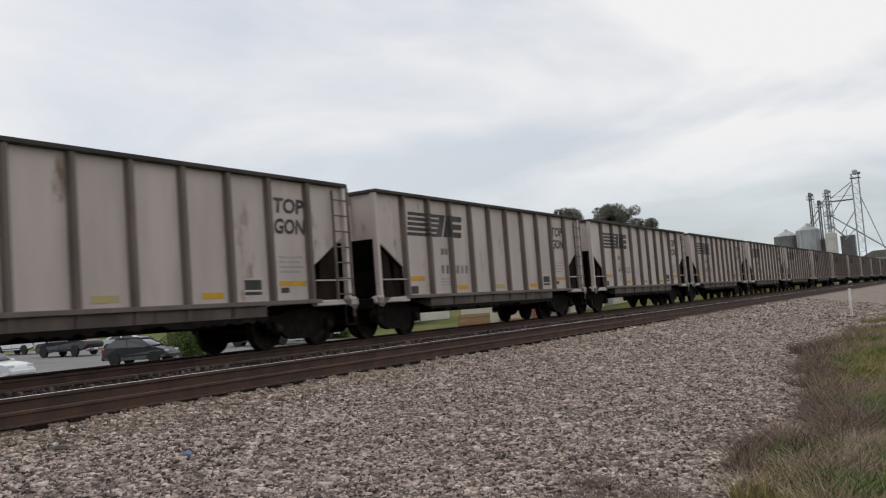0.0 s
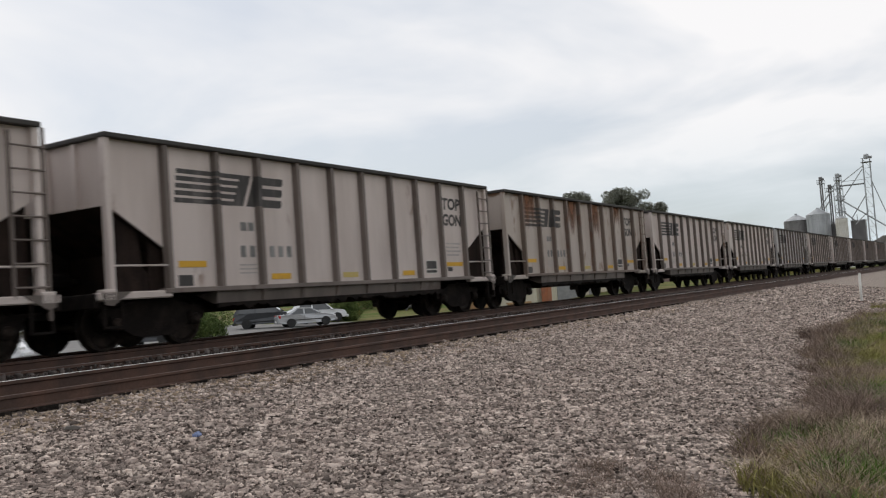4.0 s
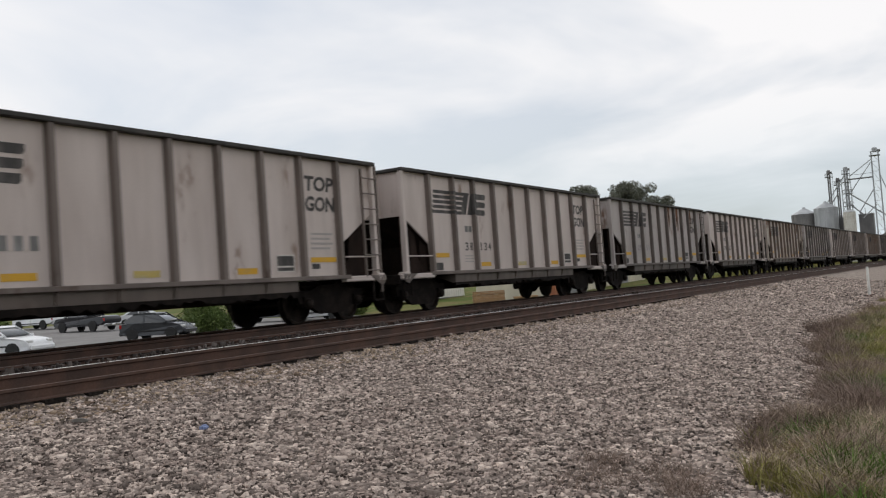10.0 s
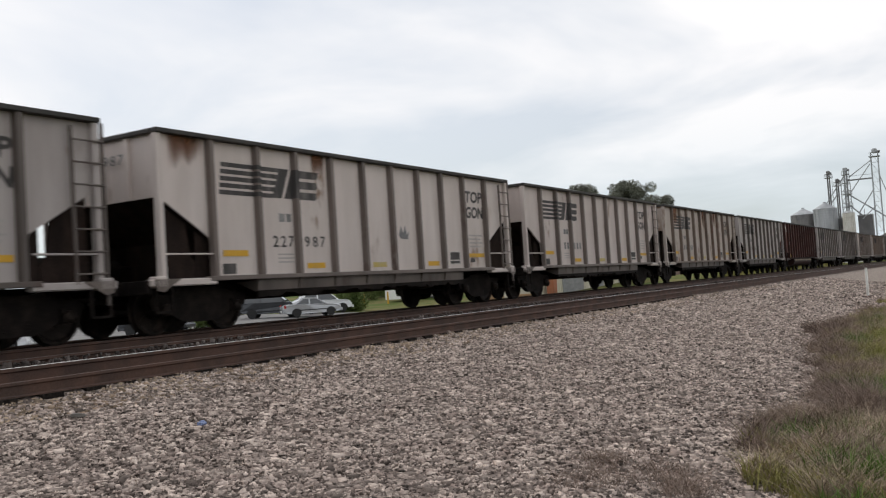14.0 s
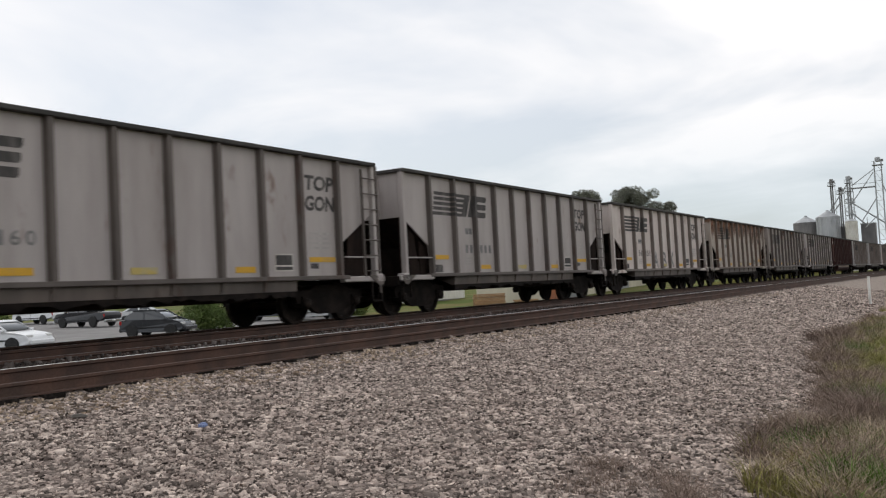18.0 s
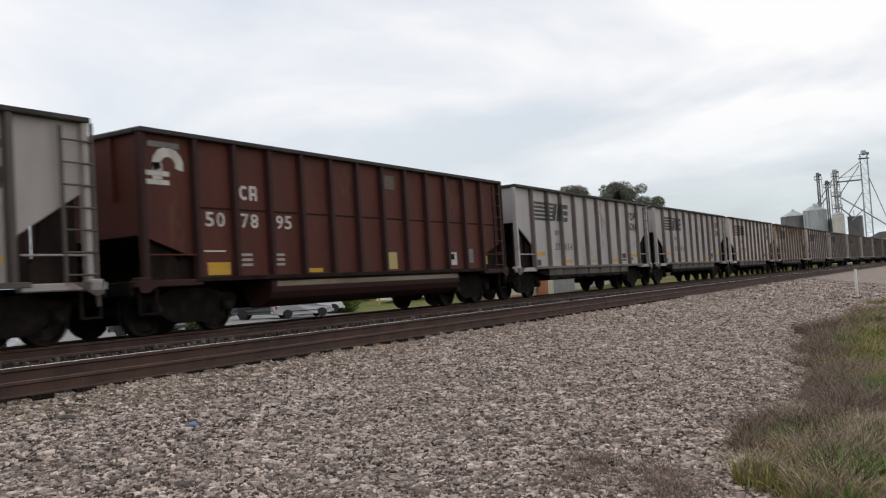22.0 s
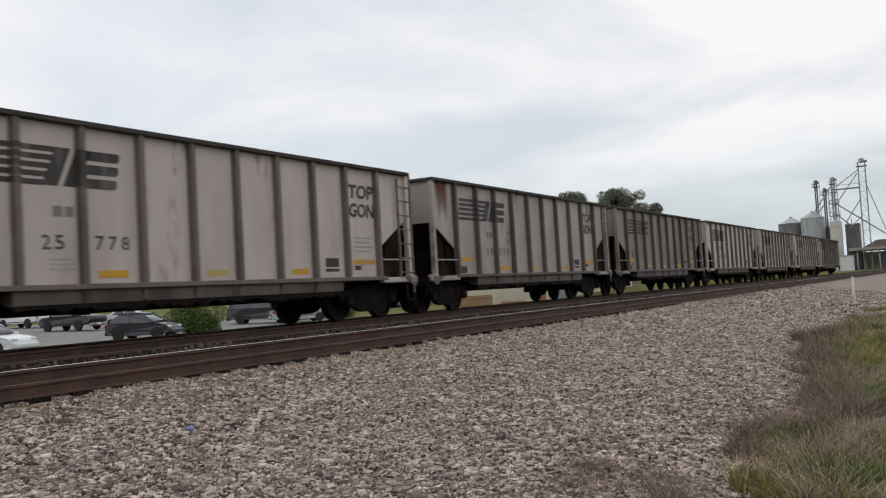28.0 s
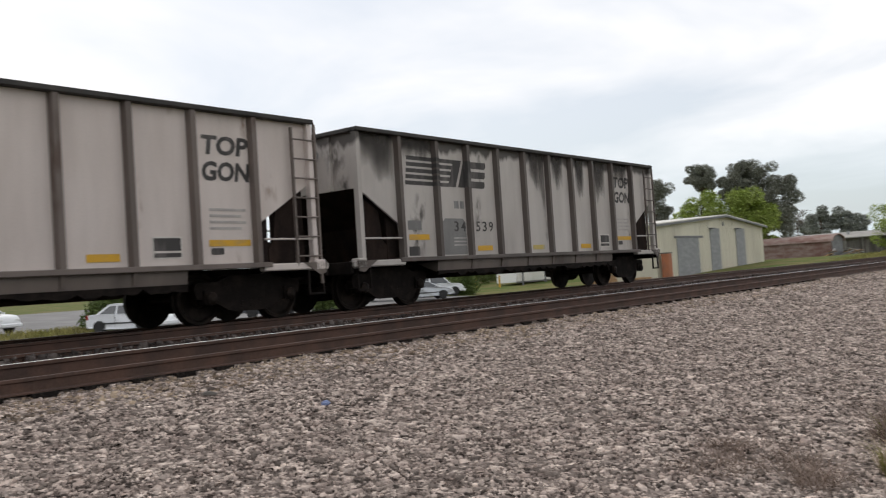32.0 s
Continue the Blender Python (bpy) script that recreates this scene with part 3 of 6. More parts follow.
def build_stones():
    """Loose stones lying on the ballast: the near slope thickly, further on thinner and coarser."""
    rng = np.random.default_rng(5)
    cube = np.array([(x, y, z) for x in (-1, 1) for y in (-1, 1) for z in (-1, 1)], float)
    quads = np.array([(0, 1, 3, 2), (4, 6, 7, 5), (0, 4, 5, 1), (2, 3, 7, 6), (1, 5, 7, 3)])
    batches = []
    for x0, x1, v0, v1, per, size in ((1.0, 9.0, 1.0, 7.95, 1500, 0.0140), (9.0, 18.0, 1.2, 7.95, 1150, 0.0142), (18.0, 30.0, 1.6, 7.95, 600, 0.0172), (30.0, 54.0, 2.2, 7.95, 170, 0.026)):
        count = int((x1 - x0) * (v1 - v0) * per)
        px, pv = rng.uniform(x0, x1, count), rng.uniform(v0, v1, count)
        keep = np.array([x > 0.28 * v and v > toe(x) - 0.4 + 0.7 * noise.noise((x * 1.5, v * 1.5, 9.0)) for x, v in zip(px, pv)])
        px, pv = px[keep], pv[keep]
        count = len(px)
        py = pv + np.array([drift(x) for x in px])
        pz = np.array([rough_land(x, y) for x, y in zip(px, py)])
        s = size * rng.lognormal(0, 0.32, (count, 1, 1)) * rng.uniform((0.8, 0.45, 0.4), (1.9, 1.2, 1.0), (count, 3))[:, None]
        pts = cube[None] * rng.uniform(0.3, 1.0, (count, 8, 3)) * s
        a, b = rng.uniform(0, 6.283, count), rng.normal(0, 0.85, count)
        ca, sa, cb, sb = np.cos(a)[:, None], np.sin(a)[:, None], np.cos(b)[:, None], np.sin(b)[:, None]
        x, y, z = pts[..., 0], pts[..., 1], pts[..., 2]
        y, z = cb * y - sb * z, sb * y + cb * z
        x, y = ca * x - sa * y, sa * x + ca * y
        batches.append(np.stack([x + px[:, None], y + py[:, None], z + pz[:, None] + 0.3 * size], -1).reshape(-1, 3))
    # brown ones against the rail
    count = 12000
    px, pv = 1.0 + 39 * rng.uniform(0, 1, count) ** 1.5, 7.93 - 0.9 * rng.uniform(0, 1, count) ** 1.6
    py = pv + np.array([drift(x) for x in px])
    pz = np.array([rough_land(x, y) for x, y in zip(px, py)])
    pts = cube[None] * rng.uniform(0.3, 1.0, (count, 8, 3)) * 0.0155 * rng.lognormal(0, 0.32, (count, 1, 1)) * rng.uniform(0.5, 1.4, (count, 1, 3))
    pts += np.stack([px, py, pz + 0.004], -1)[:, None]
    stone_mesh("rusty_stones", pts.reshape(-1, 3), quads, "rusty_stone", "rust-brown crushed stones against the near rail")
    # stones heaped against the inner rail
    count = 6000
    px, pv = 0.5 + 45 * rng.uniform(0, 1, count) ** 1.3, rng.normal(10.08, 0.06, count)
    py = np.minimum(pv, 10.18) + np.array([drift(x) for x in px])
    pts = cube[None] * rng.uniform(0.3, 1.0, (count, 8, 3)) * 0.022 * rng.lognormal(0, 0.32, (count, 1, 1)) * rng.uniform(0.5, 1.4, (count, 1, 3))
    pts += np.stack([px, py, -0.16 + 0.13 * rng.uniform(0, 1, count) * np.clip((pv - 9.95) / 0.15, 0, 1)], -1)[:, None]
    stone_mesh("inner_stones", pts.reshape(-1, 3), quads, "fouled_stone", "oily grey stones heaped against the inner rail")
    stone_mesh("ballast_stones", np.concatenate(batches), quads, "stone", "loose angular grey and tan crushed stones on the ballast slope")


def stone_mesh(name, verts, quads, mat, label):
    total = len(verts) // 8
    me = bpy.data.meshes.new(name)
    me.vertices.add(len(verts))
    me.vertices.foreach_set("co", verts.ravel())
    sides = len(quads)
    me.loops.add(total * sides * 4)
    me.polygons.add(total * sides)
    me.loops.foreach_set("vertex_index", (quads[None] + 8 * np.arange(total)[:, None, None]).ravel())
    me.polygons.foreach_set("loop_start", np.arange(total * sides) * 4)
    me.materials.append(M[mat])
    me.update(calc_edges=True)
    me.validate()
    tagged(new(name, me), label, "stones", kind="stuff")


build_stones()


# ---- the two tracks ----
RAIL_PROFILE = [(-0.036, 0), (0.036, 0), (0.037, -0.035), (0.01, -0.05), (0.009, -0.15), (0.076, -0.166), (0.076, -0.18), (-0.076, -0.18), (-0.076, -0.166), (-0.009, -0.15), (-0.01, -0.05), (-0.037, -0.035)]
RAIL_XS = [-60, -30, -10, 0, 12, 24] + [30 + 8 * i for i in range(45)] + [420, 520, 660, 800]


def rail_mesh(y0):
    bm = bmesh.new()
    rings = []
    for x in RAIL_XS:
        rings.append([bm.verts.new((x, y0 + a + drift(x), b)) for a, b in RAIL_PROFILE])
    n = len(RAIL_PROFILE)
    for r0, r1 in zip(rings, rings[1:]):
        for k in range(n):
            f = bm.faces.new((r0[k], r1[k], r1[(k + 1) % n], r0[(k + 1) % n]))
            f.material_index = 1 if k == 0 else 0
    bm.faces.new(rings[0])
    bm.faces.new(rings[-1][::-1])
    bmesh.ops.recalc_face_normals(bm, faces=bm.faces[:])
    return bm


def build_track(y0, label):
    track = thing("railway_track", pose(0, 0, 0), label, "railway track", "the two tracks", "structure")
    for side in (-1, 1):
        ob = part("rail", rail_mesh(y0 + side * GAUGE / 2), "rail_side", track, "rusty brown steel rail with a polished head")
        ob.data.materials.append(M["rail_top"] if y0 == NEAR_TRACK and side < 0 else M["rail_dull"])
    return track


tracks = [build_track(NEAR_TRACK, "empty railway track with rusty rails on wooden ties"), build_track(FAR_TRACK, "railway track carrying the coal train")]


def spare_rail():
    """An old rail left lying along the tie ends; dark blocks added below draw shadowed notches."""
    v = 8.0
    bm = bmesh.new()
    rings = []
    for x in [-12 + 6 * i for i in range(40)]:
        rings.append([bm.verts.new((x, v + drift(x) + 0.85 * p, 0.8 * q - 0.09)) for p, q in RAIL_PROFILE])
    n = len(RAIL_PROFILE)
    for r0, r1 in zip(rings, rings[1:]):
        for k in range(n):
            bm.faces.new((r0[k], r1[k], r1[(k + 1) % n], r0[(k + 1) % n]))
    bm.faces.new(rings[0])
    bm.faces.new(rings[-1][::-1])
    bmesh.ops.recalc_face_normals(bm, faces=bm.faces[:])
    rail = tagged(new("spare_rail"), "old rusty rail lying unused along the tie ends", "rail")
    part("rail", bm, "rail_side", rail)
    block = mesh_from("packing_block", [(x, y, z) for x in (-0.12, 0.12) for y in (-0.1, 0.1) for z in (-0.08, 0.0)], [(0, 1, 3, 2), (4, 6, 7, 5), (0, 4, 5, 1), (2, 3, 7, 6), (0, 2, 6, 4), (1, 5, 7, 3)], "fouled_shaded")
    for k in range(56):
        x = 1 + 0.5 * k
        shared("packing_block", block, rail, pose(x, v + drift(x) - 0.01, -0.234))


spare_rail()

# ---- the coal train ----
PITCH, SPEED = 14.70, 20.375   # wagon spacing, metres a second
# seconds, where wagon 0's middle is
RUN = ((0, 201.04), (1, 180.43), (2, 160.16), (3, 139.77), (6, 78.37), (7, 57.58), (8, 36.84), (9, 16.03), (10, -4.25), (11, -24.92), (12, -45.26), (13, -65.43), (14, -85.46), (17, -145.74), (18, -166.04), (19, -186.7),
       (20, -207.1), (21, -227.34), (22, -247.17), (23, -267.26), (24, -287.48), (25, -307.8), (28, -369.78), (29, -389.87), (30, -409.84), (31, -430.29), (32, -450.9))
FIRST, LAST = -15, 32
RIBS = (-5.45, -4.19, -3.03, -1.82, -0.63, 0.54, 1.74, 2.91, 4.09, 5.36)
CR_RIBS = tuple(-5.5 + 1.0 * i for i in range(12))
SHEET, RIB_OUT, HALF = 1.455, 1.575, 1.605
WHEEL_R = 0.457

PAINTS = {
    "light": weathered_paint("light_grey_wagon_paint", (0.575, 0.493, 0.455), (0.445, 0.368, 0.33), (0.20, 0.12, 0.08), 0.12),
    "pale": weathered_paint("pale_wagon_paint", (0.62, 0.54, 0.50), (0.50, 0.425, 0.382), (0.22, 0.13, 0.08), 0.1),
    "cool": weathered_paint("cool_grey_wagon_paint", (0.475, 0.445, 0.435), (0.385, 0.352, 0.34), (0.18, 0.11, 0.08), 0.1),
    "grey": weathered_paint("mid_grey_wagon_paint", (0.425, 0.378, 0.358), (0.305, 0.262, 0.243), (0.16, 0.09, 0.06), 0.2),
    "dirty": weathered_paint("grimy_wagon_paint", (0.28, 0.236, 0.21), (0.14, 0.11, 0.096), (0.10, 0.06, 0.045), 0.3),
    "tan": weathered_paint("tan_stained_wagon_paint", (0.455, 0.39, 0.345), (0.34, 0.27, 0.22), (0.18, 0.10, 0.06), 0.25, 0.18),
    "rusty": weathered_paint("rust_streaked_wagon_paint", (0.42, 0.365, 0.32), (0.30, 0.235, 0.185), (0.15, 0.068, 0.033), 0.3, 0.3),
    "sooty": weathered_paint("soot_streaked_wagon_paint", (0.50, 0.455, 0.42), (0.36, 0.32, 0.29), (0.08, 0.068, 0.06), 0.25, 0.35),
    "red": weathered_paint("oxide_red_wagon_paint", (0.105, 0.03, 0.021), (0.062, 0.02, 0.015), (0.12, 0.05, 0.028), 0.35),
}
# rib colours, well darker than the sheets between them
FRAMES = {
    "light": weathered_paint("brown_grey_rib_paint", (0.165, 0.13, 0.112), (0.08, 0.061, 0.052), (0.09, 0.058, 0.045), 0.3),
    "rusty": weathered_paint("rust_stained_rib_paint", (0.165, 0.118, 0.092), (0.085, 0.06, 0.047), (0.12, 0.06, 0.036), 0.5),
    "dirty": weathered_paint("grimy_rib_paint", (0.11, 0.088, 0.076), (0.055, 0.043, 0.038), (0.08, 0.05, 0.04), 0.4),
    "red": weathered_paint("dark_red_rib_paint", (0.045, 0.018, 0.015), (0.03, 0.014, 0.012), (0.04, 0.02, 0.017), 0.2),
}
for paints in (PAINTS["red"], FRAMES["red"]):
    paints.node_tree.nodes["Principled BSDF"].inputs["Specular IOR Level"].default_value = 0.2
RIM_MAT = material("sooty_top_chord", (0.03, 0.027, 0.025), (0.06, 0.053, 0.048), (2, 2, 2), (0.4, 0.7), 0.8)
SILL_MAT = weathered_paint("dark_sill_paint", (0.145, 0.114, 0.097), (0.035, 0.028, 0.024), (0.07, 0.045, 0.035), 0.4)


def build_bogie(car, x):
    bogie = part("bogie", boxes((-0.22, 0.22, -1.05, 1.05, 0.42, 0.72), (-0.3, 0.3, -0.35, 0.35, 0.7, 0.86), bevel=0.03), "iron", car, "black cast-steel three-piece bogie", pose(x, 0, 0))
    outline = [(-1.2, 0.62), (-1.15, 0.72), (-0.7, 0.74), (-0.45, 0.84), (0.45, 0.84), (0.7, 0.74), (1.15, 0.72), (1.2, 0.62), (1.14, 0.46), (0.86, 0.44), (0.5, 0.24), (0.3, 0.2), (-0.3, 0.2), (-0.5, 0.24), (-0.86, 0.44), (-1.14, 0.46)]
    window = [(-0.62, 0.62), (-0.36, 0.7), (-0.36, 0.36), (-0.44, 0.36)]
    for s in (-1, 1):
        bm = prism(outline, s * 0.96, s * 1.1)
        for sx in (-1, 1):
            prism([(sx * a, b) for a, b in window], s * 1.1, s * 1.104, bm=bm)
            boxes((sx * 0.889 - 0.13, sx * 0.889 + 0.13, min(s * 0.94, s * 1.16), max(s * 0.94, s * 1.16), 0.36, 0.6), bm=bm)
        frame_part = part("side_frame", bm, "iron", bogie)
        spring = bmesh.new()
        for dx in (-0.2, 0.0, 0.2):
            lathe([(0.26 + 0.025 * k, 0.085 if k % 2 else 0.062) for k in range(8)], 8, "z", spring)
            bmesh.ops.translate(spring, verts=spring.verts[-64:], vec=(dx, s * 1.03, 0))
        part("spring_nest", spring, "iron", bogie)
        for sx in (-1, 1):
            part("bearing_cap", lathe([(s * 1.1, 0.12), (s * 1.2, 0.11), (s * 1.24, 0.05)], 10, "y"), "wheel", bogie, at=pose(sx * 0.889, 0, WHEEL_R))
    sets = []
    for sx in (-1, 1):
        bm = lathe([(-1.08, 0.07), (-0.6, 0.08), (0.6, 0.08), (1.08, 0.07)], 10, "y")
        for s in (-1, 1):
            lathe([(s * 0.66, 0.14), (s * 0.68, 0.36), (s * 0.685, WHEEL_R + 0.028), (s * 0.715, WHEEL_R + 0.026), (s * 0.725, WHEEL_R), (s * 0.82, WHEEL_R - 0.006), (s * 0.825, 0.40), (s * 0.77, 0.36), (s * 0.76, 0.16), (s * 0.84, 0.13)], 22, "y", bm)
            boxes((-0.035, 0.035, min(s * 0.76, s * 0.79), max(s * 0.76, s * 0.79), 0.18, 0.34), bm=bm)
        sets.append(part("wheelset", bm, "wheel", bogie, "worn steel wheels on an axle", pose(sx * 0.889, 0, WHEEL_R)))
    return bogie


def hat(x, s, more=0.0):
    """Section of a pressed side rib."""
    return [(x - 0.072 - more, s * SHEET), (x - 0.05 - more, s * (RIB_OUT + more)), (x + 0.05 + more, s * (RIB_OUT + more)), (x + 0.072 + more, s * SHEET)]


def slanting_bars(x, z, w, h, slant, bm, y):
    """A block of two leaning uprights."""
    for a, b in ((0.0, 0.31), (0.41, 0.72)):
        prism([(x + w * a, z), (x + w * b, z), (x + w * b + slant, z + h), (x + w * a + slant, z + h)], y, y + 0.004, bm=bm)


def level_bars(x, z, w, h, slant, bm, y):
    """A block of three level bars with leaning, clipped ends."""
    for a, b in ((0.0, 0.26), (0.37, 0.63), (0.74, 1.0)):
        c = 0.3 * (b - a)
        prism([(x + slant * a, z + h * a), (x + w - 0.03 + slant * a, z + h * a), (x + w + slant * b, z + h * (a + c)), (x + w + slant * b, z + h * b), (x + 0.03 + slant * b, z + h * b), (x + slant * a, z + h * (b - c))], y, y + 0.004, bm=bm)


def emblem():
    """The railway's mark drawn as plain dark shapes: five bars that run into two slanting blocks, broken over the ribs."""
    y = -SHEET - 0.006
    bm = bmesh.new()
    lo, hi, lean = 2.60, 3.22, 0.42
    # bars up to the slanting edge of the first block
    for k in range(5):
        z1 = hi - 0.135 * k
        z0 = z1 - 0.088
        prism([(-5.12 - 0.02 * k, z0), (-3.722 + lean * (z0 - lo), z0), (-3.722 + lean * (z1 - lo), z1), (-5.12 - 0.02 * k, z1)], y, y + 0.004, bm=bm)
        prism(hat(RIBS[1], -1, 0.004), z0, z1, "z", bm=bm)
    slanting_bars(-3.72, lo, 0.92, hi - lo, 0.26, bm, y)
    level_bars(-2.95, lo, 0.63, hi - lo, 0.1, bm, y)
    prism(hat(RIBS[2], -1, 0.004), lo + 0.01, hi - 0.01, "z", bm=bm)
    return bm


def reporting_mark(y):
    """The owner's short mark as two plain bars."""
    bm = boxes((-3.54, -3.37, y, y + 0.004, 2.11, 2.28), (-3.32, -3.17, y, y + 0.004, 2.11, 2.28))
    return bm


def digits(places, z, size=(1.0, 1.0)):
    """Painted digits at (x, digit) places; one that cannot be read is a plain bar."""
    bm = bmesh.new()
    for x, d in places:
        if d == "~":   # hidden by a rib
            continue
        if d == "-":
            boxes((x - 0.07, x + 0.07, -SHEET - 0.009, -SHEET - 0.005, z, z + 0.23), bm=bm)
            continue
        n = len(bm.verts)
        bm.from_mesh(DIGITS[d])
        bm.verts.ensure_lookup_table()
        bmesh.ops.scale(bm, verts=bm.verts[n:], vec=(size[0], 1, size[1]))
        bmesh.ops.translate(bm, verts=bm.verts[n:], vec=(x, -SHEET - 0.007, z))
    return bm


def paint_number(car, text, red, mat):
    """The wagon's number, broken at the ribs."""
    if red:
        groups, z, size = (((-5.24, 0), (-4.95, 1)), ((-4.28, 2), (-4.01, 3)), ((-3.25, 4), (-2.98, 5))), 1.98, (1.3, 1.2)
    elif len(text) == 5:
        groups, z, size = (((-3.5, 0), (-3.24, 1)), ((-2.66, 2), (-2.4, 3), (-2.14, 4))), 1.585, (1, 1)
    else:
        groups, z, size = (((-3.68, 0), (-3.44, 1), (-3.2, 2)), ((-2.68, 3), (-2.42, 4), (-2.16, 5))), 1.585, (1, 1)
    for group in groups:
        part("number", digits([(x, text[i]) for x, i in group], z, size), mat, car)


def build_wagon(paint, rib_paint):
    """A steel coal gondola rebuilt from a hopper: ribbed sides, sloping end sheets, deep sill, open end platforms."""
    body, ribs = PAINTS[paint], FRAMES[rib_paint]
    red = paint == "red"
    rough = random.Random(len(paint))
    end_paint = body
    car = thing("coal_gondola", pose(0, 0, 0), "", "railway wagon", "wagons of the coal train")
    cut = 5.4
    side = [(-6.7, 3.62), (6.7, 3.62), (6.7, 2.48), (cut + 0.1, 1.75), (cut, 1.0), (-cut, 1.0), (-cut - 0.1, 1.75), (-6.7, 2.48)]
    if red:
        side = [(-6.7, 3.62), (6.7, 3.62), (6.7, 1.78), (5.5, 1.38), (5.5, 1.0), (-5.5, 1.0), (-5.5, 1.38), (-6.7, 1.78)]
    for s in (-1, 1):
        part("side_wall", prism(side, s * (SHEET - 0.04), s * SHEET), body, car)
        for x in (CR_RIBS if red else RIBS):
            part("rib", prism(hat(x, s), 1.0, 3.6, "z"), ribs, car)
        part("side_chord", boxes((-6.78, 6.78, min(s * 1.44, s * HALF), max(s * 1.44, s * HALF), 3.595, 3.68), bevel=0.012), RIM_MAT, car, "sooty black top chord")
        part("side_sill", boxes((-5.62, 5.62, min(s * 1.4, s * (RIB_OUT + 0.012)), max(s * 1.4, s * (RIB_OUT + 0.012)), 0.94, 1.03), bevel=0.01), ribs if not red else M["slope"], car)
        if red:
            belly = [(s * 1.46, 0.94), (s * 1.5, 0.82), (s * 1.48, 0.68), (s * 1.40, 0.54), (s * 1.2, 0.42), (s * 0.9, 0.37), (s * 0.6, 0.94)]
            part("belly", prism(belly, -3.55, 4.05, "x"), FRAMES["red"], car, "rounded belly between the bogies")
            part("belly_stripe", boxes((-3.4, 3.95, min(s * 1.502, s * 1.508), max(s * 1.502, s * 1.508), 0.79, 0.90)), "tan_stripe", car)
        else:
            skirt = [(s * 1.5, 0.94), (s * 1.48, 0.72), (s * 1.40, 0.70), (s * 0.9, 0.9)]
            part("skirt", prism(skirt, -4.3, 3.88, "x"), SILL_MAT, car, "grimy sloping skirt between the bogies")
            # near-black strip with an uneven foot below the skirt
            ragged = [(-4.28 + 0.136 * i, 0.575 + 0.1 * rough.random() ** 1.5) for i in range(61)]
            part("skirt_edge", prism([(3.88, 0.73), (-4.28, 0.73)] + ragged, s * 1.43, s * 1.475), "iron", car, "near-black ragged lower edge")
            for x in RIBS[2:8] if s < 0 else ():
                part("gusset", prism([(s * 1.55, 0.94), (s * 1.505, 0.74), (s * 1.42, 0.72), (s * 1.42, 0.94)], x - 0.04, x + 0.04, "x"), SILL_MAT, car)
        for e in (-1, 1):
            # corner post, sill stub with its jacking pad, grab rails
            part("corner_post", boxes((e * 6.7 - 0.06, e * 6.7 + 0.06, min(s * 1.42, s * 1.56), max(s * 1.42, s * 1.56), 1.0, 3.6), bevel=0.012), ribs if red else body, car)
            part("end_sill_stub", boxes((min(e * 5.45, e * 7.0), max(e * 5.45, e * 7.0), min(s * 1.4, s * 1.57), max(s * 1.4, s * 1.57), 0.87, 1.0), (e * 6.78 - 0.13, e * 6.78 + 0.13, min(s * 1.38, s * 1.59), max(s * 1.38, s * 1.59), 0.85, 1.05), bevel=0.02), ribs if red else body, car)
            if s < 0:
                part("corner_bracket", prism([(e * 6.35, 1.0), (e * 6.95, 1.0), (e * 6.9, 0.80), (e * 6.75, 0.77)], s * 1.575, s * 1.59), ribs if red else SILL_MAT, car, "grimy corner bracket")
            part("grab_rail", rod((e * 5.5, s * 1.53, 1.44), (e * 6.66, s * 1.53, 1.44), 0.018, sides=6), body, car)
            ladder_end = e == -s
            if ladder_end:
                ladder = part("ladder", boxes((e * 6.24 - 0.022, e * 6.24 + 0.022, min(s * 1.52, s * 1.57), max(s * 1.52, s * 1.57), 0.95, 3.5), (e * 6.82 - 0.022, e * 6.82 + 0.022, min(s * 1.52, s * 1.57), max(s * 1.52, s * 1.57), 0.6, 3.6)), ribs, car, "side ladder of bent bars")
                for k in range(7):
                    part("rung", rod((e * 6.24, s * 1.58, 1.12 + 0.36 * k), (e * 6.82, s * 1.58, 1.12 + 0.36 * k), 0.016, sides=6), ribs, ladder)
                part("stirrup_step", boxes((e * 6.5 - 0.02, e * 6.5 + 0.02, s * 1.53 - 0.02, s * 1.53 + 0.02, 0.42, 0.9), (e * 6.86 - 0.02, e * 6.86 + 0.02, s * 1.53 - 0.02, s * 1.53 + 0.02, 0.42, 0.9), (e * 6.68 - 0.2, e * 6.68 + 0.2, s * 1.53 - 0.03, s * 1.53 + 0.03, 0.4, 0.44)), "iron", ladder)
            else:
                part("stirrup_step", boxes((e * 6.5 - 0.02, e * 6.5 + 0.02, s * 1.5 - 0.02, s * 1.5 + 0.02, 0.42, 0.9), (e * 6.86 - 0.02, e * 6.86 + 0.02, s * 1.5 - 0.02, s * 1.5 + 0.02, 0.42, 0.9), (e * 6.68 - 0.2, e * 6.68 + 0.2, s * 1.5 - 0.03, s * 1.5 + 0.03, 0.4, 0.44)), "iron", car)
    def slope(e):
        if red:
            return [(e * 6.69, 1.78), (e * 6.6, 1.84), (e * 5.44, 1.44), (e * 5.4, 1.0), (e * 5.48, 1.0), (e * 5.5, 1.38)]
        return [(e * 6.69, 2.48), (e * 6.6, 2.54), (e * 5.4, 1.80), (e * 5.28, 1.0), (e * 5.36, 1.0), (e * 5.48, 1.74)]

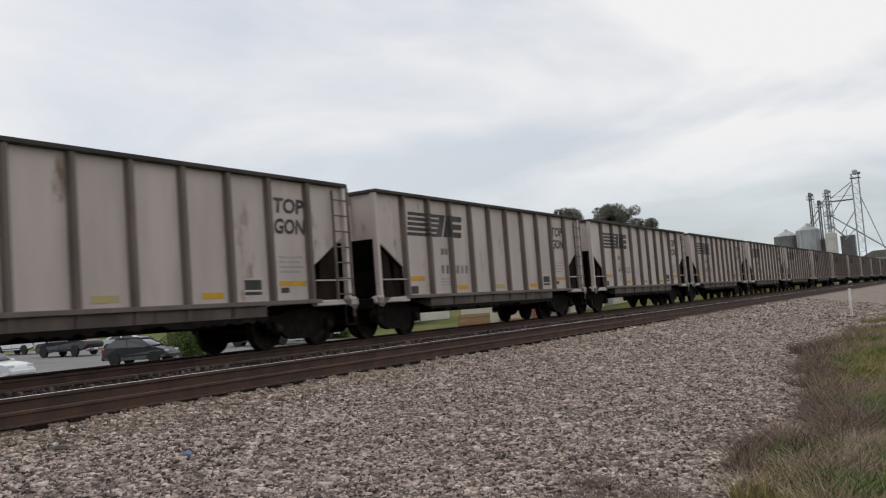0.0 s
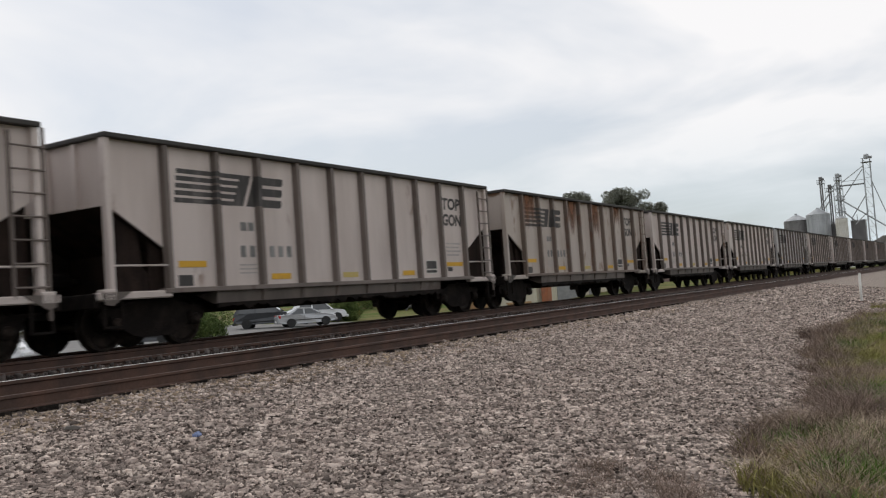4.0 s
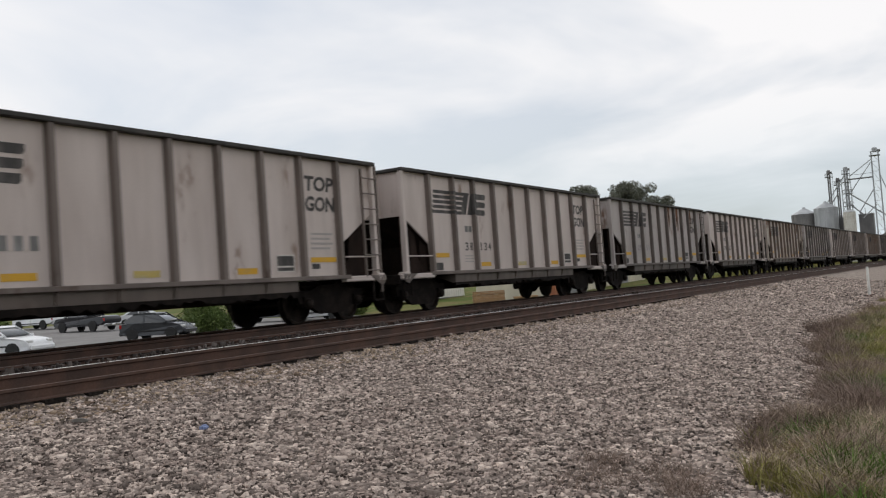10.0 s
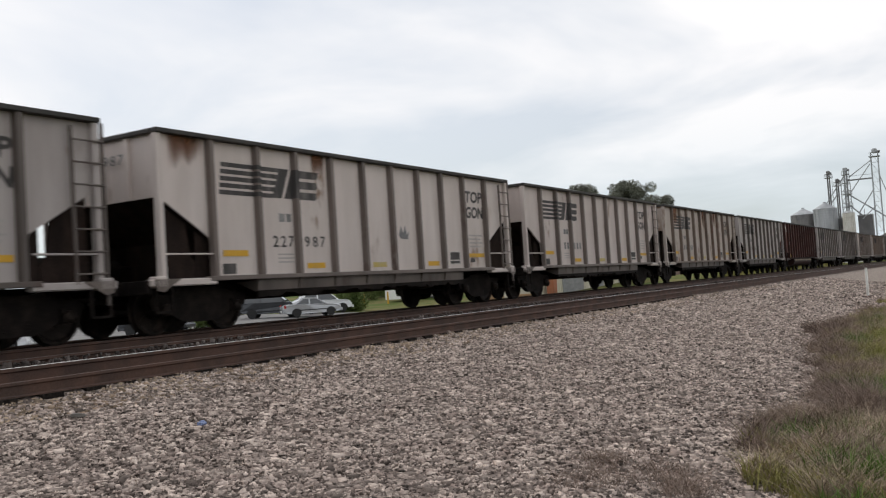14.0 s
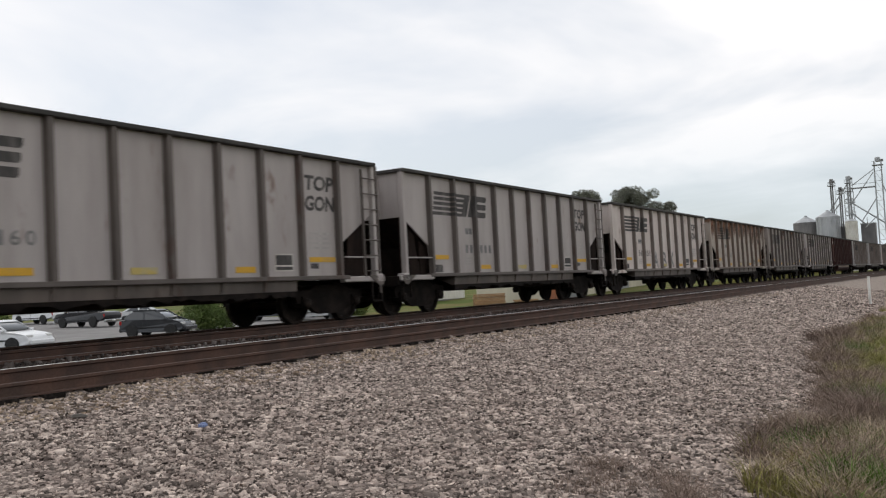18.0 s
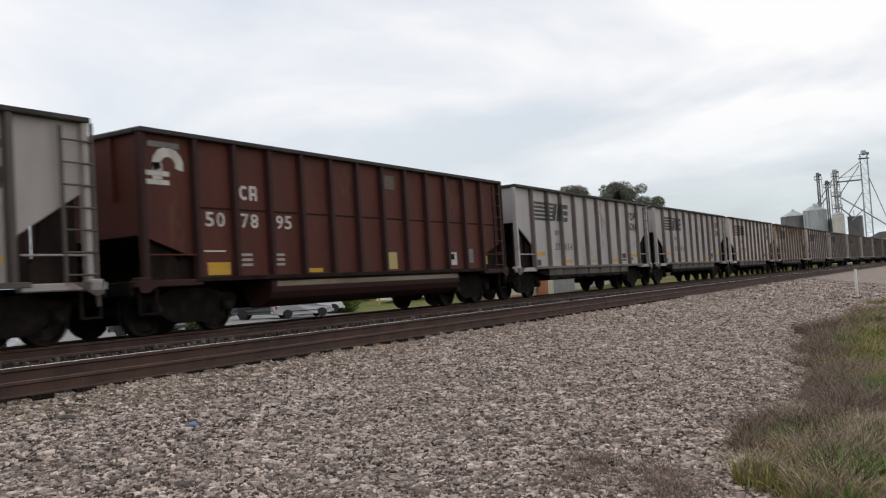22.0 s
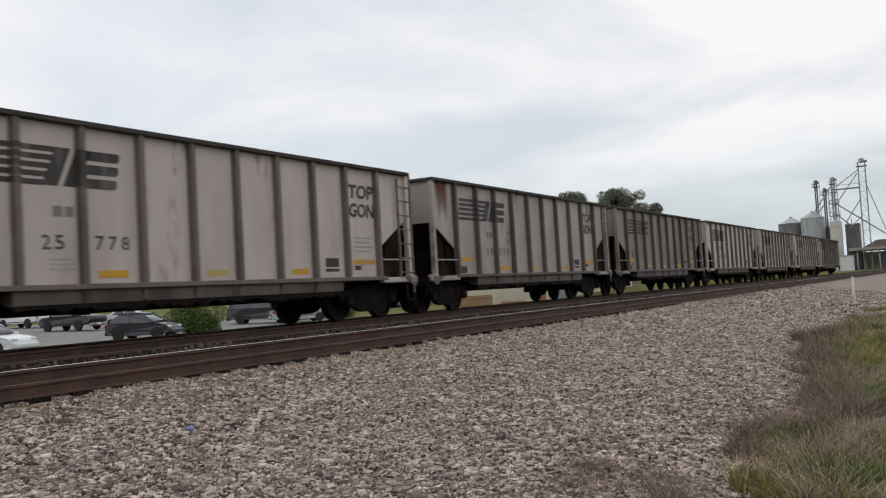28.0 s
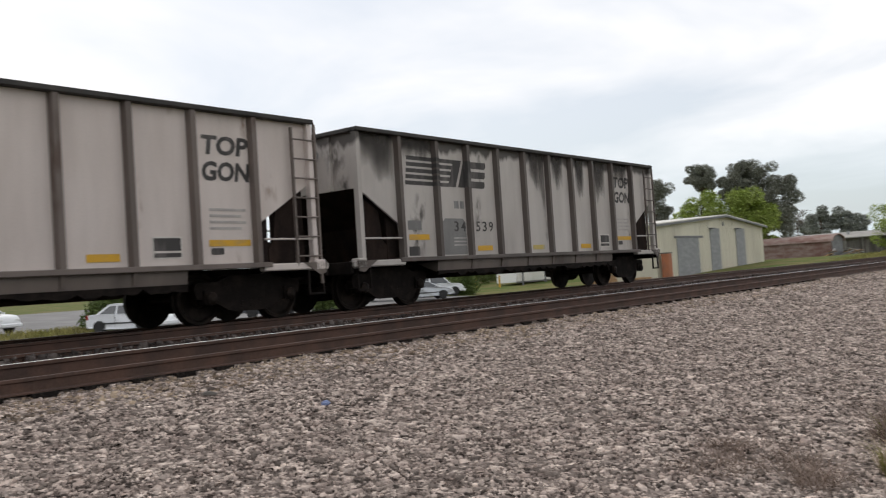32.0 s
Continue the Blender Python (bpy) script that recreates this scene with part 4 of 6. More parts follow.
    for e in (-1, 1):
        part("end_wall", boxes((min(e * 6.64, e * 6.69), max(e * 6.64, e * 6.69), -1.42, 1.42, 1.8 if red else 2.46, 3.6)), end_paint, car)
        for y in (-0.75, 0.0, 0.75):
            part("end_rib", boxes((min(e * 6.69, e * 6.76), max(e * 6.69, e * 6.76), y - 0.05, y + 0.05, 2.46, 3.58)), end_paint, car)
        part("end_chord", boxes((min(e * 6.6, e * 6.8), max(e * 6.6, e * 6.8), -1.44, 1.44, 3.59, 3.675), bevel=0.012), RIM_MAT, car, "sooty black top chord")
        part("slope_sheet", prism(slope(e), -1.42, 1.42), "slope", car, "sloping end sheet with the recess shade in its colour")
        # added under the slope sheet: shade-black plates, narrow gap on the side that shows
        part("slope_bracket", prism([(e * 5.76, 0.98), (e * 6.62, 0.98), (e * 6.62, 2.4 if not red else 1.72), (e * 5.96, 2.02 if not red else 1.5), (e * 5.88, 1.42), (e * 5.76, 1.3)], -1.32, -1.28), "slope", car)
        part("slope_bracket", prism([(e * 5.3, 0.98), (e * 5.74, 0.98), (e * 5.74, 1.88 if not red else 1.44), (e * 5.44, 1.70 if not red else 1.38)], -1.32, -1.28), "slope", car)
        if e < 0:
            # another shade-black plate, added across the far side of the recess
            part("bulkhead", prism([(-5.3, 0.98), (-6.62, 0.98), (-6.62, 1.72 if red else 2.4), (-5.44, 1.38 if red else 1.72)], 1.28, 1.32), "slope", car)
        part("end_platform", boxes((min(e * 6.2, e * 7.0), max(e * 6.2, e * 7.0), -1.37, 1.37, 0.86, 0.97), (min(e * 6.95, e * 7.04), max(e * 6.95, e * 7.04), -1.5, 1.5, 0.74, 0.99), bevel=0.015), "iron", car)
        bm = boxes((min(e * 6.5, e * 7.12), max(e * 6.5, e * 7.12), -0.13, 0.13, 0.72, 0.98), bevel=0.02)
        boxes((min(e * 7.08, e * 7.36), max(e * 7.08, e * 7.36), -0.2, 0.2, 0.68, 1.02), bevel=0.04, bm=bm)
        part("coupler", bm, "iron", car)
        part("air_hose", rod((e * 7.0, 0.35, 0.7), (e * 7.3, 0.25, 0.35), 0.025), "iron", car)
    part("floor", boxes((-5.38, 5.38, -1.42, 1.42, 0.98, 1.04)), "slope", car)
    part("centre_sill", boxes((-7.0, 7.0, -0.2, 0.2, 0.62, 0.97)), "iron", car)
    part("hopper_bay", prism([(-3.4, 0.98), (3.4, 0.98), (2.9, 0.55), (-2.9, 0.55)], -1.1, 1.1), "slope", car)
    part("brake_cylinder", lathe([(-0.4, 0.14), (-0.38, 0.16), (0.3, 0.16), (0.34, 0.06), (0.6, 0.05)], 10, "x"), "iron", car, "", pose(-6.3, 0.6, 1.3))
    part("brake_reservoir", rod((5.8, -0.6, 1.25), (6.5, -0.6, 1.25), 0.2, sides=12), "iron", car)
    for x in (-5.46, 5.46):
        build_bogie(car, x)
    if red:
        y = -SHEET - 0.006
        # the railway's mark: a pale wheel-like arc over two bars
        bm = bmesh.new()
        cx, cz = -6.06, 3.06
        for k in range(9):
            a0, a1 = math.radians(-15 + 24 * k), math.radians(9 + 24 * k)
            prism([(cx + 0.36 * math.cos(a0), cz + 0.34 * math.sin(a0)), (cx + 0.36 * math.cos(a1), cz + 0.34 * math.sin(a1)), (cx + 0.17 * math.cos(a1), cz + 0.16 * math.sin(a1)), (cx + 0.17 * math.cos(a0), cz + 0.16 * math.sin(a0))], y, y + 0.004, bm=bm)
        boxes((-6.6, -6.05, y, y + 0.004, 2.86, 2.95), (-6.6, -6.05, y, y + 0.004, 2.70, 2.79), (-6.42, -6.2, y, y + 0.004, 2.795, 2.855), (-6.42, -6.2, y, y + 0.004, 2.955, 3.1), bm=bm)
        part("emblem", bm, "white", car, "worn white painted emblem")
        part("faint_stripe", boxes((-6.5, -5.8, y, y + 0.004, 3.38, 3.48)), "overpaint", car)
        ring = bmesh.new()
        for k in range(7):
            a0, a1 = math.radians(45 + 38.6 * k), math.radians(83.6 + 38.6 * k)
            prism([(-4.18 + 0.13 * math.cos(a0), 2.68 + 0.15 * math.sin(a0)), (-4.18 + 0.13 * math.cos(a1), 2.68 + 0.15 * math.sin(a1)), (-4.18 + 0.07 * math.cos(a1), 2.68 + 0.09 * math.sin(a1)), (-4.18 + 0.07 * math.cos(a0), 2.68 + 0.09 * math.sin(a0))], y, y + 0.004, bm=ring)
        boxes((-4.03, -3.96, y, y + 0.004, 2.53, 2.83), (-3.96, -3.84, y, y + 0.004, 2.77, 2.83), (-3.96, -3.84, y, y + 0.004, 2.63, 2.69), (-3.88, -3.82, y, y + 0.004, 2.53, 2.8), bm=ring)
        part("reporting_mark", ring, "white", car, "white reporting mark drawn as plain shapes")
        for x in (-4.25, -3.3):
            part("data_stencil", boxes(*[(x - 0.22, x + 0.22, y, y + 0.004, 1.42 - 0.1 * k, 1.47 - 0.1 * k) for k in range(3)]), "stencil", car)
        part("top_line", boxes((-5.3, -4.75, y, y + 0.004, 1.5, 1.53)), "white", car)
        part("pale_patch", boxes((0.6, 1.15, y, y + 0.004, 3.08, 3.42)), "bark", car)
        part("weld_seam", boxes((-5.4, 6.6, y + 0.002, y + 0.006, 2.31, 2.35)), M["slope"], car)
        panel = part("label_panel", boxes((3.65, 4.05, y, y + 0.003, 1.15, 1.5)), "white", car)
        part("label_plate", boxes((3.7, 4.0, y - 0.004, y, 1.3, 1.45)), "slope", panel)
        part("label_panel", boxes((4.75, 5.0, y, y + 0.003, 1.2, 1.6)), "overpaint", car)
        spots = ((-5.35, -4.75, 1.06, 1.3, "yellow"), (-2.4, -1.9, 1.06, 1.15, "yellow"), (0.62, 1.1, 1.08, 1.5, "pale_yellow"), (5.65, 5.95, 1.15, 1.4, "pale_yellow"))
    else:
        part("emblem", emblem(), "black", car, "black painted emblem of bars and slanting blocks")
        y = -SHEET - 0.007
        for me, z in ((TOP_TEXT, 2.885), (GON_TEXT, 2.44)):
            ob = shared("word", me, car, pose(4.79, y, z))
        part("reporting_mark", reporting_mark(y), "faded", car)
        part("data_stencil", boxes(*[(-3.62, -3.15, y, y + 0.004, 1.42 - 0.08 * k, 1.45 - 0.08 * k) for k in range(3)]), "stencil", car)
        part("data_stencil", boxes(*[(4.40, 5.16 - 0.1 * (k % 2), y, y + 0.004, 1.93 - 0.105 * k, 1.975 - 0.105 * k) for k in range(4)]), "stencil", car)
        bm = boxes((3.27, 3.83, y, y + 0.003, 1.14, 1.5))
        panel = part("label_panel", bm, "white", car)
        part("label_plate", boxes((3.3, 3.8, y - 0.004, y, 1.27, 1.475), (3.3, 3.8, y - 0.004, y, 1.165, 1.235)), "black", panel)
        spots = ((-5.18, -4.5, 1.40, 1.52, "yellow"), (-2.72, -2.12, 1.13, 1.25, "yellow"), (-0.32, 0.25, 1.12, 1.24, "pale_yellow"), (2.15, 2.7, 1.12, 1.24, "yellow"), (4.36, 5.24, 1.33, 1.44, "yellow"))
        part("dark_plate", boxes((4.4, 4.66, y, y + 0.004, 1.19, 1.3)), "black", car)
        part("dark_plate", boxes((-5.2, -4.85, y, y + 0.004, 1.06, 1.26)), "black", car)
    if red:
        # the red wagons are a little longer
        for ob in car.children:
            if not ob.name.startswith("bogie"):
                ob.data.transform(Matrix.Diagonal((1.022, 1, 1, 1)))
    for x0, x1, z0, z1, mat in spots:
        part("reflector", boxes((x0, x1, -SHEET - 0.01, -SHEET - 0.005, z0, z1)), mat, car, "yellow reflective patch")
    return car


WAGON_KINDS = {
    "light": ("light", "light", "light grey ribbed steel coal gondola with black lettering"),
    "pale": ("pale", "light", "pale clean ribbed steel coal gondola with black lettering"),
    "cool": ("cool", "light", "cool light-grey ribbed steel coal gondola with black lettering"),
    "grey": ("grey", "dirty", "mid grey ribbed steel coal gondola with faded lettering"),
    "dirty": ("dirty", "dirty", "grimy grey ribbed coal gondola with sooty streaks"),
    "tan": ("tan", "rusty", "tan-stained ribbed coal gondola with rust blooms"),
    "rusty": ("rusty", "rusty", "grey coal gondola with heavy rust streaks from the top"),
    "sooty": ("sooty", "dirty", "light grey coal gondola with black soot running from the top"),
    "red": ("red", "red", "oxide-red coal gondola with white lettering and emblem"),
}
KIND_OF = {-15: "light", -14: "light", -12: "light", -11: "pale", -9: "pale", -8: "light", -5: "light", -6: "tan", -4: "pale", -3: "cool", -1: "pale", 0: "light", 1: "light", 2: "light", 3: "grey", 4: "light", 5: "tan", 6: "grey", 7: "pale",
           8: "light", 9: "tan", 10: "grey", 11: "red", 12: "grey", 13: "grey", 14: "pale", 15: "rusty", 16: "dirty", 17: "grey", 18: "red", 19: "cool", 20: "cool", 21: "pale", 22: "rusty", 23: "light", 24: "cool", 26: "light", 27: "grey",
           28: "dirty", 29: "light", 30: "cool", 31: "pale", 32: "sooty"}
NUMBERS = {-11: "44525", -10: "291423", -9: "52783", -8: "251472", -4: "26624", -3: "347555", -1: "38410", 0: "38204", 2: "38134", 3: "29~51", 4: "29235", 6: "41485", 7: "227987", 10: "---746", 12: "---60", 14: "36451", 15: "40488",
           17: "347929", 19: "27854", 21: "27~27", 22: "40592", 26: "25~778", 31: "38240", 32: "34539"}
wagons = []


def build_train():
    models = {k: build_wagon(*v[:2]) for k, v in WAGON_KINDS.items()}
    used = set()
    for k in range(FIRST, LAST + 1):
        kind = KIND_OF.get(k, "light")
        if kind in used:
            car = copy_thing(models[kind], pose(0, 0, 0))
        else:
            car = models[kind]
            used.add(kind)
        tagged(car, WAGON_KINDS[kind][2])
        wagons.append((k, car))
    for k, car in wagons:
        kind = KIND_OF.get(k, "light")
        if kind == "red":
            paint_number(car, "507645" if k == 11 else "507895", True, "white")
        else:
            paint_number(car, NUMBERS.get(k, "-----"), False, "black" if k in NUMBERS and kind in ("light", "pale", "cool", "sooty") else "faded")
            if k in NUMBERS:
                part("end_number", digits([(-0.42 + 0.21 * i, d) for i, d in enumerate(NUMBERS[k])], 0, (0.95, 0.8)), "faded", car, "", pose(-6.764 + SHEET, 0, 3.12, 0, 0, -90))
        mark_wagon(k, car)
    for ob in bpy.data.objects:
        if ob.name.startswith("word"):
            ob.name = "word"


def stain(car, x, z0, w, mat):
    """A run-off stain hanging from the top chord between two ribs."""
    part("stain", boxes((x - w / 2, x + w / 2, -SHEET - 0.014, -SHEET - 0.012, z0, 3.59)), mat, car, "rusty run-off stain" if mat == "rust_wash" else "dark run-off stain")


# wagon: where rust runs down from the top chord (x, foot, width)
RUST_RUNS = {
    15: ((-6.05, 1.9, 1.1), (-4.82, 1.7, 1.1), (-3.6, 2.2, 1.0), (-2.42, 2.1, 1.05), (-1.22, 1.9, 1.05), (-0.05, 2.0, 1.0), (1.14, 2.1, 1.05), (2.32, 1.9, 1.05), (3.5, 1.3, 1.0), (4.72, 2.1, 1.1), (6.0, 2.3, 1.0)),
    22: ((-6.05, 2.0, 1.1), (-4.82, 2.6, 1.1), (-1.22, 2.5, 0.6), (-0.05, 2.4, 1.0), (1.14, 2.5, 1.05), (2.9, 2.6, 0.6), (4.72, 2.2, 1.1), (5.8, 2.0, 0.8)),
    -6: ((-4.8, 1.8, 1.0), (-1.2, 1.6, 1.0), (1.1, 1.5, 1.0), (3.5, 2.0, 0.9)),
    5: ((-6.05, 2.4, 0.7), (1.3, 2.2, 0.3), (5.1, 2.0, 0.3)),
    9: ((-4.8, 2.4, 0.7), (0.2, 2.0, 0.5), (2.3, 2.3, 0.8)),
    3: ((1.1, 1.5, 0.35), (2.4, 1.2, 0.4), (4.6, 1.4, 0.4)),
    7: ((-6.0, 2.6, 0.9), (-2.2, 2.8, 0.5)),
    16: ((-1.2, 2.7, 1.0), (2.3, 2.6, 1.0)),
    27: ((-6.1, 1.9, 0.7),),
}


def mark_wagon(k, car):
    """What sets single wagons apart: graffiti, patches, splashes and run-off."""
    y = -SHEET - 0.008
    for x, z0, w in RUST_RUNS.get(k, ()):
        stain(car, x, z0, w, "rust_wash")
    if k == 14:
        for d, x in (("A", -1.3), ("B", -0.1), ("K", 1.1)):
            shared("graffiti_letter", ABK_TEXT[d], car, pose(x, y, 1.06, 0, 0, 0))
    if k == 30:
        part("splash", prism([(0.70, 1.80), (1.0, 1.84), (1.24, 1.79), (1.27, 1.5), (1.22, 1.32), (1.1, 1.2), (0.86, 1.17), (0.75, 1.3), (0.73, 1.55)], y, y + 0.004), "splash", car, "pale orange splash on the side")
    if k == 7:
        part("scrawl", prism([(0.85, 1.9), (0.95, 2.12), (1.05, 1.95), (1.15, 2.15), (1.2, 1.9), (1.3, 2.0), (1.25, 1.8), (0.95, 1.82)], y, y + 0.004), "graffiti", car, "small grey scrawl")
    if k == 32:
        part("overpaint_patch", prism([(-4.02, 1.06), (-4.0, 1.8), (-3.9, 1.88), (-3.25, 1.88), (-3.14, 1.78), (-3.13, 1.06)], y + 0.002, y + 0.005), "overpaint", car, "grey overpaint patch")
        part("overpaint_patch", boxes((-5.2, -4.75, y, y + 0.004, 1.62, 1.82)), "overpaint", car, "grey overpaint patch")
        for x, z0, w in ((-6.08, 1.9, 1.1), (-4.8, 2.7, 1.1), (-0.05, 2.2, 0.5), (0.28, 1.2, 0.3), (1.1, 2.0, 0.6), (2.3, 1.9, 0.5), (3.4, 1.8, 0.8), (4.7, 2.3, 1.0)):
            stain(car, x, z0, w, "soot_wash")
        marker = part("end_marker", boxes((6.98, 7.18, -0.14, 0.14, 1.15, 1.75), bevel=0.03), "yellow", car, "yellow end-of-train device")
        part("lens", lathe([(7.18, 0.07), (7.2, 0.05)], 10, "x"), "lamp_red", marker, at=pose(0, 0, 1.6))
    if k == 20:
        part("stain", prism([(3.44, 3.28), (3.52, 3.38), (3.6, 3.3), (3.63, 2.95), (3.7, 2.5), (3.67, 2.1), (3.64, 1.72), (3.55, 1.68), (3.53, 2.2), (3.47, 2.8)], y, y + 0.003), "lumber", car, "orange rust run-off streak")
    if k == 25:
        part("stain", prism([(3.16, 1.05), (3.24, 2.2), (3.4, 3.35), (3.5, 2.3), (3.56, 1.05)], y - 0.003, y), "streak", car, "dark wedge of run-off")


build_train()


def motions():
    """The train runs steadily towards -X; its wheels roll with it."""
    for k, car in wagons:
        rows = []
        for t, x0 in RUN:
            x = x0 + k * PITCH
            rows.append((t, pose(x, FAR_TRACK + drift(x), 0, 0, 0, math.degrees(heading(x)))))
        walk(car, rows)
    lead = {}
    step = math.degrees(SPEED / WHEEL_R) / FPS
    for k, car in wagons:
        for bogie in car.children:
            if not bogie.name.startswith("bogie"):
                continue
            for axle in bogie.children:
                if not axle.name.startswith("wheelset"):
                    continue
                side = axle.location.x > 0
                if side not in lead:
                    x, z = axle.location.x, axle.location.z
                    walk(axle, [(n / FPS, pose(x, 0, z, 0, -step * n, 0)) for n in range(32 * FPS + 1)])
                    lead[side] = axle
                else:
                    # all wheels of one size turn alike
                    axle.rotation_mode = "QUATERNION"
                    keys = axle.animation_data_create()
                    keys.action = lead[side].animation_data.action
                    keys.action_slot = lead[side].animation_data.action_slot

# ---- beyond the line ----
def blob_tree(name, x, y, z, height, crown_r, crown_lo, leaf, label, category="tree", seed=0, leaves=5000, leaf_size=0.3, clumps=16, trunk_r=0.25, group="", flat=0.6, clump=(0.26, 0.48)):
    """A tapered trunk with limbs, and a crown of many small leaves gathered in uneven clumps."""
    rng = np.random.default_rng(seed)
    tree = thing(name, pose(x, y, z), label, category, group)
    bm = rod((0, 0, -0.2), (0.1, 0.05, height * 0.55), trunk_r, trunk_r * 0.6)
    rod((0.1, 0.05, height * 0.55), (0.0, 0.1, height * 0.93), trunk_r * 0.6, 0.04, bm=bm)
    centres = []
    for k in range(clumps):
        a, h = rng.uniform(0, 6.283), rng.uniform(crown_lo, 0.94)
        reach = crown_r * (1.0 - 0.55 * abs((h - crown_lo) / (1 - crown_lo) - 0.35)) * rng.uniform(0.15, 0.85)
        c = (reach * math.cos(a), reach * math.sin(a), height * h)
        centres.append((c, crown_r * rng.uniform(*clump)))
        rod((0.05, 0.05, max(0.5, height * h - reach * 0.5)), c, trunk_r * 0.3, 0.03, sides=5, bm=bm)
    part("trunk", bm, "bark", tree)
    per = leaves // clumps
    verts, faces = [], []
    for c, r in centres:
        d = rng.normal(size=(per, 3))
        d /= np.linalg.norm(d, axis=1, keepdims=True)
        p = d * (rng.uniform(0.25, 1.0, (per, 1)) ** 0.5) * r * (1, 1, flat) + c
        u, w = rng.normal(size=(per, 3)), rng.normal(size=(per, 3))
        u *= leaf_size / np.linalg.norm(u, axis=1, keepdims=True)
        w *= leaf_size * 0.7 / np.linalg.norm(w, axis=1, keepdims=True)
        n = len(verts)
        verts.extend(np.stack([p - u, p + w, p + u], 1).reshape(-1, 3).tolist())
        faces.extend([(n + 3 * i, n + 3 * i + 1, n + 3 * i + 2) for i in range(per)])
    shared("crown", mesh_from("crown", verts, faces, leaf), tree)
    return tree


def trees():
    g = far_ground
    for n, (x, y, h, r, lo) in enumerate(((139.5, 55.6, 16.2, 2.9, 0.74), (142.2, 49.4, 16.2, 3.6, 0.5), (141.5, 50.9, 14.6, 3.2, 0.6), (143.0, 46.9, 15.4, 3.7, 0.35), (143.9, 44.2, 13.2, 3.6, 0.25), (136.6, 62.4, 13.8, 3.6, 0.45))):
        blob_tree("pine_tree", x, y, g(x, y), h, r, lo, "pine", "tall dark pine with a ragged crown behind the shed", "tree", 11 + n, 13000, 0.2, 40, 0.28, "pines", 0.85, (0.22, 0.4))
    for n, (x, y, h, r) in enumerate(((126, 50.5, 10.2, 4.2), (128, 45.5, 10.0, 4.2), (129, 42.8, 8.6, 2.8))):
        blob_tree("leafy_tree", x, y, g(x, y), h, r, 0.3, "leaf", "broad tree in bright spring leaf behind the shed", "tree", 31 + n, 9000, 0.26, 24, 0.2, "spring trees", 0.8)
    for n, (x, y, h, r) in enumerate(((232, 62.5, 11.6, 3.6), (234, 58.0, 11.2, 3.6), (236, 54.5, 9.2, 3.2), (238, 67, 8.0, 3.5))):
        blob_tree("pine_tree", x, y, g(x, y), h, r, 0.35, "far_pine", "distant pine above the sheds, its needles coloured pale for haze", "tree", 41 + n, 5000, 0.4, 20, 0.3, "pines", 0.7)
    blob_tree("bare_tree", 238, 70.0, g(238, 70), 11.0, 5.5, 0.4, "far_leaf", "bare grey-brown tree among distant pines", "tree", 51, 2200, 0.22, 22, 0.2)
    blob_tree("young_tree", 146.4, 28.9, g(146.4, 28.9), 7.4, 4.8, 0.1, "leaf", "young tree with thin yellow-green spring leaves", "tree", 52, 8000, 0.17, 56, 0.12, "", 0.9, (0.1, 0.24))
    for n in range(26):
        a = random.uniform(-0.5, 1.45)
        d = random.uniform(330, 420)
        x, y = d * math.sin(a) , 60 + d * math.cos(a) * 0.8
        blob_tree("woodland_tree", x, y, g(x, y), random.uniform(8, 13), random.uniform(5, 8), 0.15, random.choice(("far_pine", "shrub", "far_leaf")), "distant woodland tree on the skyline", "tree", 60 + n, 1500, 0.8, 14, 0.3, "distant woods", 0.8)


trees()


